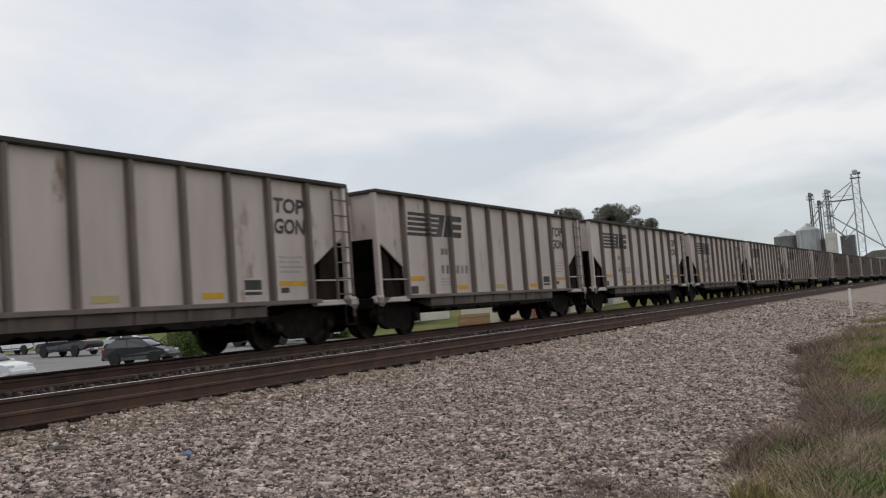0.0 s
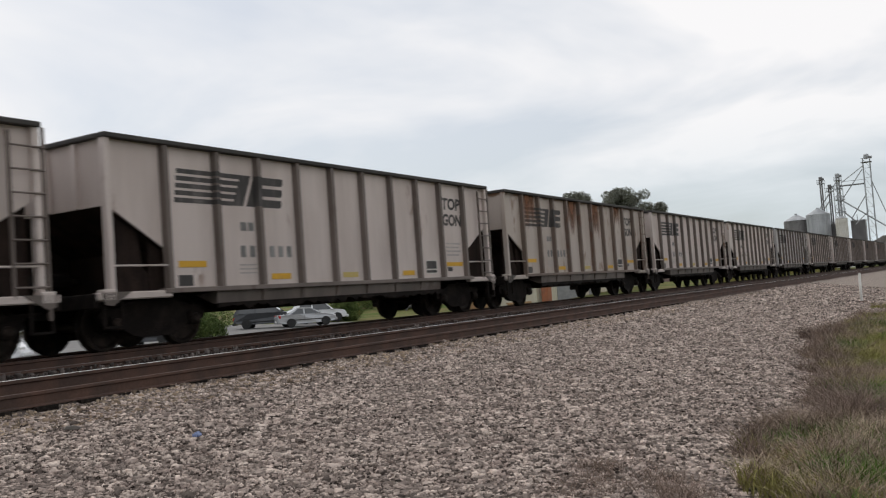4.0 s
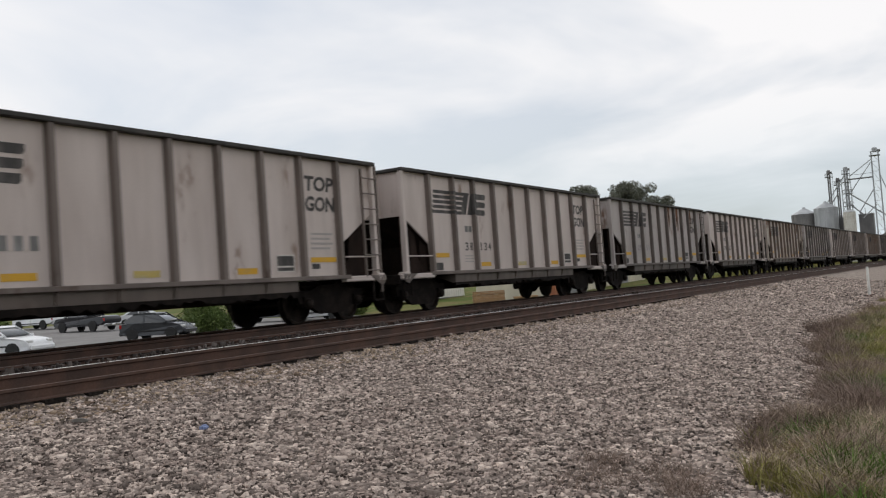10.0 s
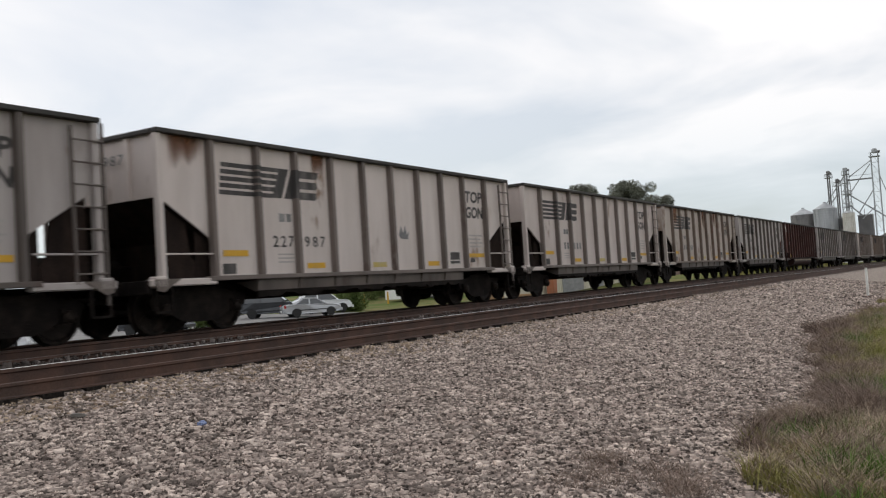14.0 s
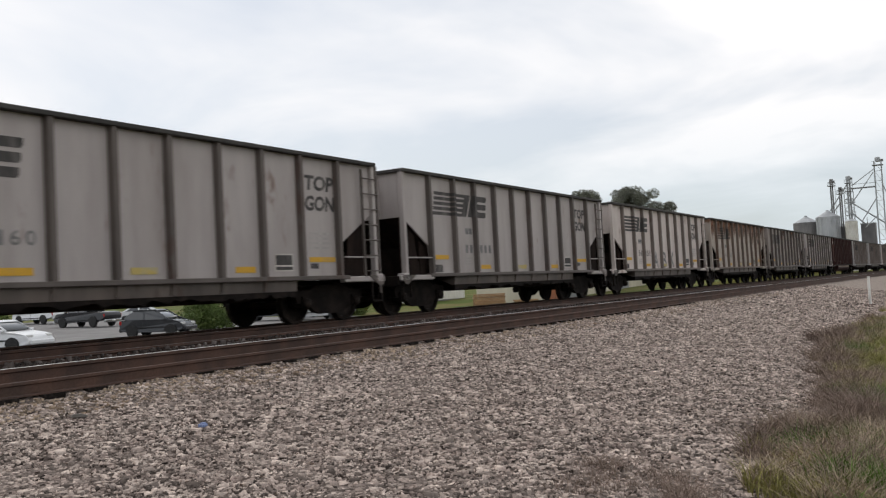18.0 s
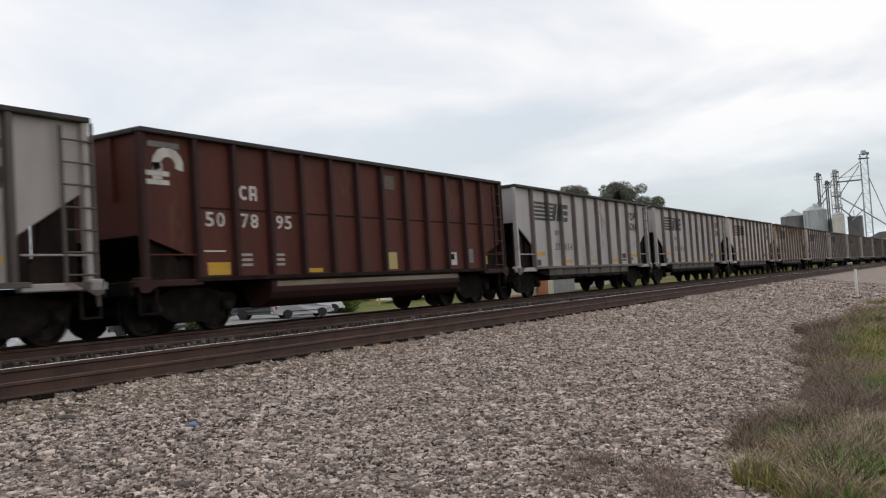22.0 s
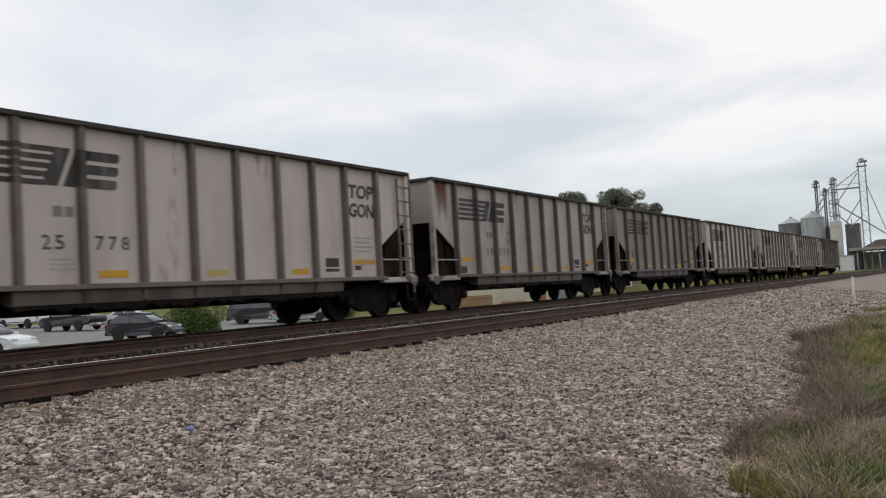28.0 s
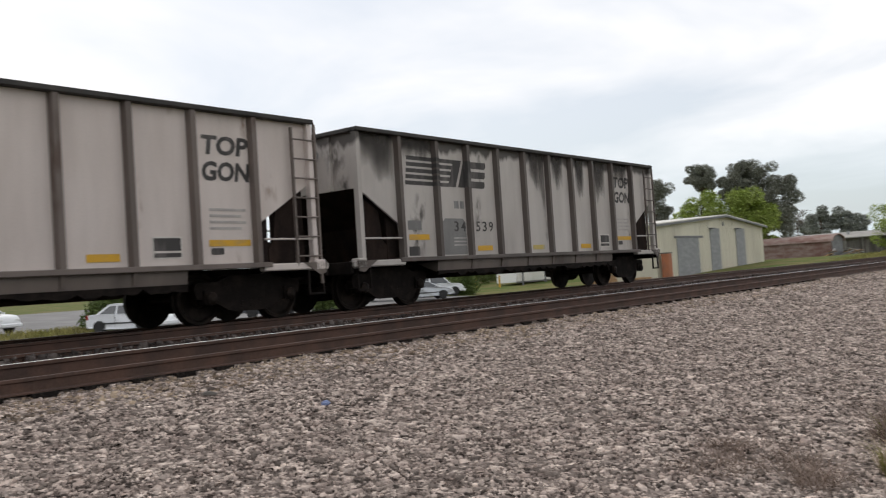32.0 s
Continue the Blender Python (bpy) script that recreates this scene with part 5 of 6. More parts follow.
def metal_shed():
    """The cream shed with its gable to the line: X 74 to 102, gable at Y 34."""
    x0, x1, y0, y1, e, p, z = 73.6, 102.2, 34.0, 41.0, 3.9, 4.93, -1.1
    xm = (x0 + x1) / 2 + 2.4
    shed = thing("metal_shed", pose(0, 0, 0), "cream metal shed with a low gable and pale roof", "building")
    part("gable_wall", prism([(x0, z), (x1, z), (x1, e), (xm, p), (x0, e)], y0, y0 + 0.2), "tan_wall", shed)
    part("back_wall", prism([(x0, z), (x1, z), (x1, e), (xm, p), (x0, e)], y1 - 0.2, y1), "tan_wall", shed)
    part("side_wall", boxes((x0, x0 + 0.2, y0 + 0.2, y1 - 0.2, z, e)), "tan_wall", shed)
    part("side_wall", boxes((x1 - 0.2, x1, y0 + 0.2, y1 - 0.2, z, e)), "tan_wall", shed)
    part("roof", prism([(x0 - 0.5, e - 0.02), (xm, p + 0.04), (xm, p + 0.2), (x0 - 0.5, e + 0.14)], y0 - 0.4, y1 + 0.4), "pale_roof", shed)
    part("roof", prism([(x1 + 0.5, e - 0.02), (xm, p + 0.04), (xm, p + 0.2), (x1 + 0.5, e + 0.14)], y0 - 0.4, y1 + 0.4), "pale_roof", shed)
    part("fascia", prism([(x0 - 0.5, e - 0.14), (xm, p - 0.08), (xm, p + 0.1), (x0 - 0.5, e + 0.06)], y0 - 0.44, y0 - 0.4), "trim", shed)
    part("fascia", prism([(x1 + 0.5, e - 0.14), (xm, p - 0.08), (xm, p + 0.1), (x1 + 0.5, e + 0.06)], y0 - 0.44, y0 - 0.4), "trim", shed)
    door = part("door", boxes((78.2, 83.4, y0 - 0.05, y0 - 0.003, z, 2.75)), "door_grey", shed, "wide grey sliding door")
    part("door_track", boxes((77.6, 84.4, y0 - 0.1, y0 - 0.051, 2.75, 2.95)), "trim", door)
    for a, b in ((86.4, 88.9), (93.6, 96.2)):
        strip = part("door", boxes((a, b, y0 - 0.06, y0 - 0.003, z, 3.7)), "door_grey", shed, "tall narrow grey door")
        part("canopy", boxes((a - 0.3, a + 0.5, y0 - 0.5, y0 - 0.061, 3.62, 3.72)), "trim", strip)
    part("vent", lathe([(0, 0.22), (-0.05, 0.22)], 10, "y"), "trim", shed, at=pose(xm - 0.2, y0 - 0.004, p - 0.75))
    for k in range(56):
        x = x0 + 0.3 + k * 0.5
        if 78 < x < 83.6 or 86.2 < x < 89 or 93.4 < x < 96.4:
            continue
        top = e + (p - e) * (1 - abs(x - xm) / ((xm - x0) if x < xm else (x1 - xm))) - 0.12
        part("siding_rib", boxes((x - 0.03, x + 0.03, y0 - 0.025, y0 - 0.002, z, top)), "tan_wall", shed)


metal_shed()


def low_sheds():
    shed = thing("low_shed", pose(0, 0, 0), "low faded-red shed with a rounded rusty sheet roof", "building")
    part("wall", boxes((124.0, 124.2, 32.3, 46.0, -0.3, 2.05)), "brick_red", shed)
    arch = [(126.9 + 3.2 * math.cos(a), 1.95 + 1.0 * math.sin(a)) for a in [math.pi * k / 10 for k in range(11)]]
    inner = [(126.9 + 3.05 * math.cos(a), 1.95 + 0.88 * math.sin(a)) for a in [math.pi * k / 10 for k in range(11)]]
    part("roof", prism(arch + inner[::-1], 32.0, 46.3), "brick_red", shed, "rounded rusty red sheet roof")
    part("gable_board", prism([(124.1, -0.3), (129.7, -0.3), (129.7, 1.95)] + inner[1:10] + [(124.1, 1.95)], 32.3, 32.42), "trim", shed)
    for k in range(14):
        part("wall_batten", boxes((123.94, 123.998, 32.5 + k, 32.58 + k, -0.3, 2.0)), "brick_red", shed)
    barn = thing("long_barn", pose(0, 0, 0), "long grey weathered timber barn with a low roof", "building")
    wall = part("wall", boxes((150.0, 150.2, 28.6, 50.0, -0.4, 2.62)), "old_wood", barn)
    part("end_wall", prism([(150.2, -0.4), (159.8, -0.4), (159.8, 2.5), (155, 3.35), (150.2, 2.5)], 28.6, 28.8), "old_wood", barn)
    for k in range(26):
        part("board", boxes((149.93, 149.997, 28.7 + 0.8 * k, 29.25 + 0.8 * k, -0.4, 2.58)), "old_wood", wall)
    for k in range(8):
        part("post", boxes((149.5, 149.66, 29.0 + 2.6 * k, 29.16 + 2.6 * k, -0.4, 2.5)), "grey_roof", barn, "pale square porch post")
    part("roof", prism([(149.2, 2.5), (155, 3.45), (160.4, 2.5), (160.4, 2.64), (155, 3.6), (149.2, 2.64)], 28.1, 50.4), "grey_roof", barn)
    part("roof_vent", rod((152.4, 37, 2.9), (152.4, 37, 3.7), 0.22), "galvanised", barn)
    for n, (x, y) in enumerate(((128, 31.5), (131, 32.5), (134, 31.8), (124, 32.2))):
        junk = thing("scrap_pile", pose(x, y, far_ground(x, y)), "pile of pale scrap and timber beside the low shed", "scrap", "scrap piles")
        for k in range(7):
            a = random.uniform(-1, 1)
            part("plank", boxes((-0.9, 0.9, -0.1, 0.1, 0, 0.08)), random.choice(("old_wood", "lumber", "grey_roof")), junk, at=pose(a, random.uniform(-0.4, 0.4), 0.1 + 0.1 * k, random.uniform(-12, 12), random.uniform(-14, 14), random.uniform(-40, 40)))


low_sheds()


def white_sheds():
    """The white gabled sheds below the grain bins."""
    shed = thing("white_shed", pose(0, 0, 0), "white metal shed with a grey gable roof", "building")
    part("front_wall", prism([(33.1, -0.2), (33.1, 4.3), (30.0, 5.25), (26.4, 3.75), (26.4, -0.2)], 197.6, 197.8, "x"), "white_wall", shed)
    part("side_wall", boxes((197.8, 216, 26.4, 26.6, -0.2, 3.7)), "white_wall", shed)
    part("roof", prism([(26.0, 3.6), (30.0, 5.3), (33.4, 4.2), (33.4, 4.35), (30.0, 5.45), (26.0, 3.75)], 197.2, 216, "x"), "grey_roof", shed)
    part("back_wing", prism([(33.6, -0.2), (33.6, 4.2), (36.4, 5.4), (39.6, 4.2), (39.6, -0.2)], 199.5, 213.5, "x"), "old_wood", shed)
    part("roof", prism([(33.2, 4.15), (36.4, 5.5), (40.0, 4.1), (40.0, 4.22), (36.4, 5.65), (33.2, 4.3)], 199.2, 214, "x"), "grey_roof", shed)
    lean = thing("white_lean_to", pose(0, 0, 0), "white metal lean-to beside the shed", "building")
    part("wall", prism([(26.2, -0.2), (26.2, 3.55), (22.2, 2.85), (22.2, -0.2)], 198.6, 198.8, "x"), "white_wall", lean)
    part("side_wall", boxes((198.8, 212, 22.2, 22.4, -0.2, 2.85)), "white_wall", lean)
    part("roof", prism([(21.9, 2.85), (26.3, 3.62), (26.3, 3.75), (21.9, 2.98)], 198.2, 212, "x"), "grey_roof", lean)
    annex = thing("white_annex", pose(0, 0, 0), "small white flat-roofed annex", "building")
    part("wall", boxes((200, 207, 19.8, 22.0, -0.2, 3.1), bevel=0.02), "white_wall", annex)
    part("roof", boxes((199.8, 207.2, 19.6, 22.1, 3.1, 3.22)), "galvanised", annex)
    mound = bmesh.new()
    bmesh.ops.create_icosphere(mound, subdivisions=3, radius=1.0)
    for v in mound.verts:
        v.co *= 1 + 0.2 * noise.noise(v.co * 2)
        v.co = Vector((v.co.x * 2.6, v.co.y * 3.0, max(-0.2, v.co.z * 1.3)))
    tagged(part("dirt_heap", mound, "straw", None, "", pose(186, 25.0, -0.1)), "pale heap of gravel and earth beside the white shed", "gravel heap")


white_sheds()


def grain_bins():
    plant = [(222.0, 34.2, 2.75, 11.8, 1.4, "dark_steel"), (219.5, 29.1, 2.5, 12.6, 1.35, "galvanised"), (217.2, 24.0, 1.2, 11.1, 0.5, "pale_roof"), (223.0, 26.4, 1.2, 10.2, 0.4, "dark_steel")]
    for x, y, r, h, cone, mat in plant:
        top = h
        bin_ = thing("grain_bin", pose(x, y, 0), "tall corrugated steel grain bin with a conical roof", "grain bin", "grain bins")
        rings = []
        k = int(h / 0.55)
        for i in range(k + 1):
            z = -0.1 + (top + 0.1) * i / k
            rings += [(z, r), (z + 0.06, r + 0.035)]
        part("wall", lathe(rings[:-1], 28, "z"), mat, bin_)
        part("roof", lathe([(top, r + 0.12), (top + cone, 0.35), (top + cone + 0.25, 0.3)], 28, "z"), "galvanised", bin_)
        for j in range(14):
            a = 2 * math.pi * j / 14
            part("stiffener", boxes((r, r + 0.1, -0.06, 0.06, 0, top)), mat, bin_, at=pose(0, 0, 0, 0, 0, math.degrees(a)))
    # bucket elevator legs; the third stands in a braced frame with landings
    for x, y, h, w, mat, landings in ((220.0, 27.9, 21.3, 0.34, "dark_steel", ()), (221.5, 26.3, 19.4, 0.34, "dark_steel", ()), (220.0, 24.3, 21.6, 0.42, "galvanised", (12.6, 15.4, 18.0))):
        leg = thing("bucket_elevator", pose(x, y, 0), "tall grey bucket elevator leg with a head house", "grain elevator", "elevator legs")
        part("trunk", boxes((-w / 2, w / 2, -w, -w * 0.15, 0, h - 1), (-w / 2, w / 2, w * 0.15, w, 0, h - 1)), mat, leg)
        part("head", boxes((-w * 0.7, w * 0.7, -w * 1.15, w * 1.15, h - 1.0, h), bevel=0.14), mat, leg)
        part("motor", rod((0, -w * 2.1, h - 0.6), (0, -w * 1.2, h - 0.6), 0.24), "dark_steel", leg)
        for z in (h - 1.7, *landings):
            wide = 0.8 if z > 17 else 1.1
            deck = part("platform", boxes((-0.7, 0.7, -wide, wide, z, z + 0.1)), "dark_steel", leg)
            for sx in (-1, 1):
                part("railing", boxes((0.67 * sx - 0.03, 0.67 * sx + 0.03, -wide, wide, z + 0.85, z + 0.92), *[(0.67 * sx - 0.03, 0.67 * sx + 0.03, -wide + wide * 0.475 * j, -wide + 0.06 + wide * 0.475 * j, z + 0.1, z + 0.86) for j in range(5)]), mat, deck)
        part("cage", boxes(*[(-0.4, -0.36, -w - 0.4, -w - 0.36, 0, h - 1.5), (0.36, 0.4, -w - 0.4, -w - 0.36, 0, h - 1.5)], *[(-0.4, 0.4, -w - 0.42, -w - 0.38, 0.8 * j, 0.8 * j + 0.05) for j in range(1, 24)]), mat, leg)
        if landings:
            frame_bars = bmesh.new()
            for sy in (-1, 1):
                boxes((-0.72, -0.6, sy * 0.95 - 0.06, sy * 0.95 + 0.06, 0, 18.1), bm=frame_bars)
            for k in range(7):
                z = 4 + 2.0 * k
                rod((-0.66, -0.95, z), (-0.66, 0.95, z + 2.0), 0.06, sides=5, bm=frame_bars)
                rod((-0.66, 0.95, z), (-0.66, -0.95, z + 2.0), 0.06, sides=5, bm=frame_bars)
            part("frame", frame_bars, mat, leg, "braced steel frame")
            part("spout", rod((0, 0.4, 19.6), (0, 4.4, 13.8), 0.13), mat, leg)
            part("spout", rod((0, -0.4, 13.0), (2.5, -2.6, 10.6), 0.16), mat, leg)
        else:
            part("spout", rod((0, w, 13.2 if y > 27 else 15.5), (0.4, 2.2 if y > 27 else 1.6, 13.6 if y > 27 else 13.9), 0.14), "galvanised", leg)
    # the tall braced tower with its catwalk and long spouts
    tower = thing("lattice_tower", pose(220, 18.05, 0), "tall braced steel tower carrying spouts and a catwalk", "grain tower")
    for dx in (-0.7, 0.7):
        for dy in (-0.72, 0.72):
            part("tower_leg", boxes((dx - 0.08, dx + 0.08, dy - 0.08, dy + 0.08, 0, 24.2)), "galvanised", tower)
    for k in range(11):
        z = 2.2 * k
        bm = rod((-0.7, -0.7, z), (-0.7, 0.7, z + 2.2), 0.04, sides=5)
        rod((-0.7, -0.7, z + 2.2), (-0.7, 0.7, z + 2.2), 0.045, sides=5, bm=bm)
        part("bracing", bm, "galvanised", tower)
    part("head", boxes((-0.5, 0.5, -0.6, 0.5, 24.1, 25.2), bevel=0.2), "galvanised", tower)
    part("motor", rod((0, -1.2, 24.4), (0, -0.6, 24.4), 0.3), "dark_steel", tower)
    part("head_platform", boxes((-1.0, 1.0, -1.1, 1.1, 23.3, 23.42), (-1.0, -0.94, -1.1, 1.1, 24.2, 24.26)), "dark_steel", tower)
    part("catwalk", boxes((-0.5, 0.5, 0.72, 5.9, 18.5, 18.75), (-0.5, -0.42, 0.72, 5.9, 19.5, 19.58), bevel=0.02), "dark_steel", tower)
    # (y, z) from the tower's foot to (y, z)
    for (y0, z0), (y1, z1), r in (((0.6, 22.8), (5.6, 19.3), 0.11), ((1.0, 21.9), (5.5, 15.7), 0.11), ((5.8, 15.4), (-4.9, 7.0), 0.16), ((-0.6, 19.5), (-4.6, 6.8), 0.10), ((0.5, 16.3), (4.1, 10.9), 0.12), ((0.4, 12.4), (3.4, 9.6), 0.10)):
        part("spout", rod((0, y0, z0), (0, y1, z1), r), "galvanised", tower)
    silo = thing("mill_block", pose(224, 21.2, 0), "square grey steel mill building among the bins", "building")
    part("wall", boxes((-1.5, 1.5, -1.55, 1.45, 0, 10.5), bevel=0.03), "dark_steel", silo)
    part("parapet", boxes((-1.6, 1.6, -1.65, 1.55, 10.5, 10.7)), "galvanised", silo)
    for y in (-1.2, 0.0, 1.0):
        part("pipe", rod((-1.6, y, 10.5), (-1.6, y, 12.0 - abs(y)), 0.06), "dark_steel", silo)
    canopy = thing("drive_through_canopy", pose(0, 0, 0), "flat grey drive-through canopy on posts", "canopy")
    part("roof", boxes((214, 232, 5.0, 21.4, 4.3, 4.9), bevel=0.03), "grey_roof", canopy)
    part("hip_roof", prism([(5.5, 4.9), (12, 6.6), (16.0, 6.5), (19, 4.9)], 218, 230, "x"), "old_wood", canopy)
    for x in (214.6, 231):
        for y in (5.6, 10.5, 15.4, 19.8):
            part("post", boxes((x - 0.12, x + 0.12, y - 0.12, y + 0.12, -0.1, 4.3)), "galvanised", canopy)
    part("back_wall", boxes((231.2, 231.4, 5.2, 20.2, -0.1, 4.1)), "tan_wall", canopy)
    part("office", boxes((222, 230, 10, 17.5, -0.1, 3.2)), "grey_roof", canopy)
    part("sign_board", boxes((213.86, 213.98, 6.4, 8.4, 2.2, 3.0)), "white_wall", canopy)


grain_bins()


def marker_post():
    x, y = 37.6, 3.7
    post = thing("marker_post", pose(x, y, land(x, y) - 0.02), "slim white marker post at the ballast edge", "post")
    part("post", rod((0, 0, -0.1), (0, 0, 1.14), 0.05, 0.046, bm=None), "post_white", post)
    part("footing", boxes((-0.22, 0.22, -0.22, 0.22, -0.1, 0.07), bevel=0.05), "rail_side", post)


marker_post()


# ---- the parking lot ----
lot_xs, lot_ys = [-30 + 6 * i for i in range(16)], [31, 36, 43, 48, 54, 60, 68, 77, 84]
tagged(new("parking_lot", grid_mesh("parking_lot", lot_xs, lot_ys, lambda x, y: far_ground(x, y) + 0.012, "lot", False)), "worn pale grey asphalt lot beyond the line", "parking lot", kind="structure")


def build_wheel(parent, x, y, r):
    wheel = part("wheel", lathe([(-0.11, r * 0.62), (-0.11, r * 0.93), (-0.08, r), (0.08, r), (0.11, r * 0.93), (0.11, r * 0.62)], 18, "y"), "rubber", parent, "black tyre on a bright rim", pose(x, y, r))
    part("rim", lathe([(-0.09, r * 0.63), (-0.07, r * 0.5), (-0.085, r * 0.15), (0.085, r * 0.15), (0.07, r * 0.5), (0.09, r * 0.63)], 14, "y"), "chrome", wheel)


def softened(points):
    """An outline with each corner cut twice, so that it reads as pressed sheet."""
    for _ in range(2):
        out = []
        for (x0, z0), (x1, z1) in zip(points, points[1:] + points[:1]):
            out += [(x0 + (x1 - x0) * 0.2, z0 + (z1 - z0) * 0.2), (x0 + (x1 - x0) * 0.8, z0 + (z1 - z0) * 0.8)]
        points = out
    return points


def drawn_in(bm, low, high, share, half):
    """Leans the sides inwards between two heights, and rounds the plan towards both ends."""
    for v in bm.verts:
        k = min(1.0, max(0.0, (v.co.z - low) / (high - low)))
        v.co.y *= (1 - share * k) * (1 - 0.13 * min(1.0, abs(v.co.x) / half) ** 5)
    return bm


def slices(points, w):
    """The outline in seven sections across the width, the outer ones smaller, so that the sides bulge."""
    bm = bmesh.new()
    cx, cz = sum(p[0] for p in points) / len(points), sum(p[1] for p in points) / len(points)
    rings = []
    for f, k in ((-1.0, 0.94), (-0.97, 0.975), (-0.86, 1.0), (0.0, 1.0), (0.86, 1.0), (0.97, 0.975), (1.0, 0.94)):
        rings.append([bm.verts.new((cx + (x - cx) * (0.5 + 0.5 * k), f * w, cz + (z - cz) * k)) for x, z in points])
    n = len(points)
    for r0, r1 in zip(rings, rings[1:]):
        for i in range(n):
            bm.faces.new((r0[i], r1[i], r1[(i + 1) % n], r0[(i + 1) % n])).smooth = True
    bm.faces.new(rings[0])
    bm.faces.new(rings[-1][::-1])
    bmesh.ops.recalc_face_normals(bm, faces=bm.faces[:])
    return bm


def build_car(name, x, y, turn, length, width, lower, cabin, paint, label, category, r=0.34, wheels=None):
    """A parked vehicle. lower: side outline of the body; cabin: side outline of the glasshouse."""
    car = thing(name, pose(x, y, far_ground(x, y) + 0.008, 0, 0, turn), label, category, "parked vehicles")
    w, half = width / 2, length / 2
    body = part("body", drawn_in(slices(softened(lower), w), 0.7, 1.15, 0.06, half), paint, car)
    base, top = min(p[1] for p in cabin), max(p[1] for p in cabin)
    part("glasshouse", drawn_in(slices(softened(cabin), w * 0.92), base, top, 0.2, half * 1.3), "car_glass", car)
    roof = sorted(p[0] for p in cabin if p[1] > top - 0.06)
    skin = slices(softened([(roof[0] - 0.12, top - 0.075), (roof[0] + 0.1, top + 0.012), (roof[-1] - 0.1, top + 0.03), (roof[-1] + 0.1, top - 0.06), (roof[-1], top - 0.1), (roof[0], top - 0.1)]), w * 0.77)
    part("roof", skin, paint, car)
    lows = sorted(p[0] for p in cabin if p[1] < base + 0.06)
    for s in (-1, 1):
        a, b = min(s * w * 0.90, s * w * 0.928), max(s * w * 0.90, s * w * 0.928)
        mid = (roof[0] + roof[-1]) / 2
        for pts in ([(lows[0], base), (lows[0] + 0.12, base), (roof[0] + 0.1, top), (roof[0] - 0.02, top)], [(lows[-1], base), (lows[-1] - 0.26, base), (roof[-1] - 0.2, top), (roof[-1] + 0.02, top)], [(mid - 0.06, base), (mid + 0.06, base), (mid + 0.03, top), (mid - 0.06, top)]):
            part("pillar", drawn_in(prism(pts, a, b), base, top, 0.195, half * 1.3), paint, car)
        part("mirror", boxes((lows[0] + 0.2, lows[0] + 0.36, min(s * w * 0.95, s * (w + 0.15)), max(s * w * 0.95, s * (w + 0.15)), base + 0.02, base + 0.15), bevel=0.03), paint, car)
        part("headlight", boxes((-half + 0.02, -half + 0.3, s * w * 0.68 - 0.17, s * w * 0.68 + 0.17, 0.66, 0.8), bevel=0.03), "lamp_glass", car)
        part("tail_light", boxes((half - 0.2, half - 0.01, s * w * 0.78 - 0.09, s * w * 0.78 + 0.09, 0.74, 1.0), bevel=0.03), "lamp_red", car)
        part("door_seam", boxes((mid - 0.008, mid + 0.008, min(s * w * 0.99, s * (w + 0.002)), max(s * w * 0.99, s * (w + 0.002)), 0.42, base)), "rubber", car)
        part("side_trim", boxes((-half * 0.55, half * 0.52, min(s * w * 0.99, s * (w + 0.012)), max(s * w * 0.99, s * (w + 0.012)), 0.53, 0.6), bevel=0.008), "rubber", car)
        for wx in wheels or (-length * 0.31, length * 0.29):
            build_wheel(car, wx, s * (w - 0.1), r)
            part("arch", prism([(wx + (r + 0.07) * math.cos(a), r + (r + 0.07) * math.sin(a)) for a in [math.pi * k / 10 for k in range(11)]], s * (w + 0.004), s * (w - 0.3)), "rubber", car)
    for e in (-1, 1):
        part("bumper", drawn_in(boxes((e * half - 0.14, e * half + 0.06, -w * 0.97, w * 0.97, 0.34, 0.58), bevel=0.06), 0, 1, 0, half), paint if name != "pickup_truck" else "chrome", car)
        part("number_plate", boxes((e * (half + 0.06), e * (half + 0.07), -0.16, 0.16, 0.45, 0.56)), "white_wall", car)
    return car


SEDAN = ([(-2.3, 0.26), (2.3, 0.26), (2.36, 0.8), (2.2, 1.02), (1.4, 1.04), (-0.9, 1.0), (-2.1, 0.84), (-2.36, 0.6)], [(-1.2, 0.94), (-0.25, 1.47), (0.8, 1.5), (1.75, 0.96)])
SUV = ([(-2.25, 0.32), (2.25, 0.32), (2.3, 1.02), (2.2, 1.16), (-0.95, 1.12), (-2.1, 1.02), (-2.3, 0.7)], [(-1.2, 1.04), (-0.4, 1.72), (1.85, 1.74), (2.24, 1.06)])
HATCH = ([(-2.0, 0.28), (2.0, 0.28), (2.08, 0.9), (2.0, 1.06), (-0.85, 1.02), (-1.75, 0.9), (-2.1, 0.62)], [(-1.25, 0.94), (-0.25, 1.56), (1.15, 1.6), (2.0, 1.0)])
PICKUP = ([(-2.85, 0.42), (2.85, 0.42), (2.9, 1.18), (0.75, 1.2), (-1.2, 1.2), (-2.65, 1.14), (-2.9, 0.8)], [(-1.5, 1.12), (-0.75, 1.86), (0.75, 1.89), (1.0, 1.14)])


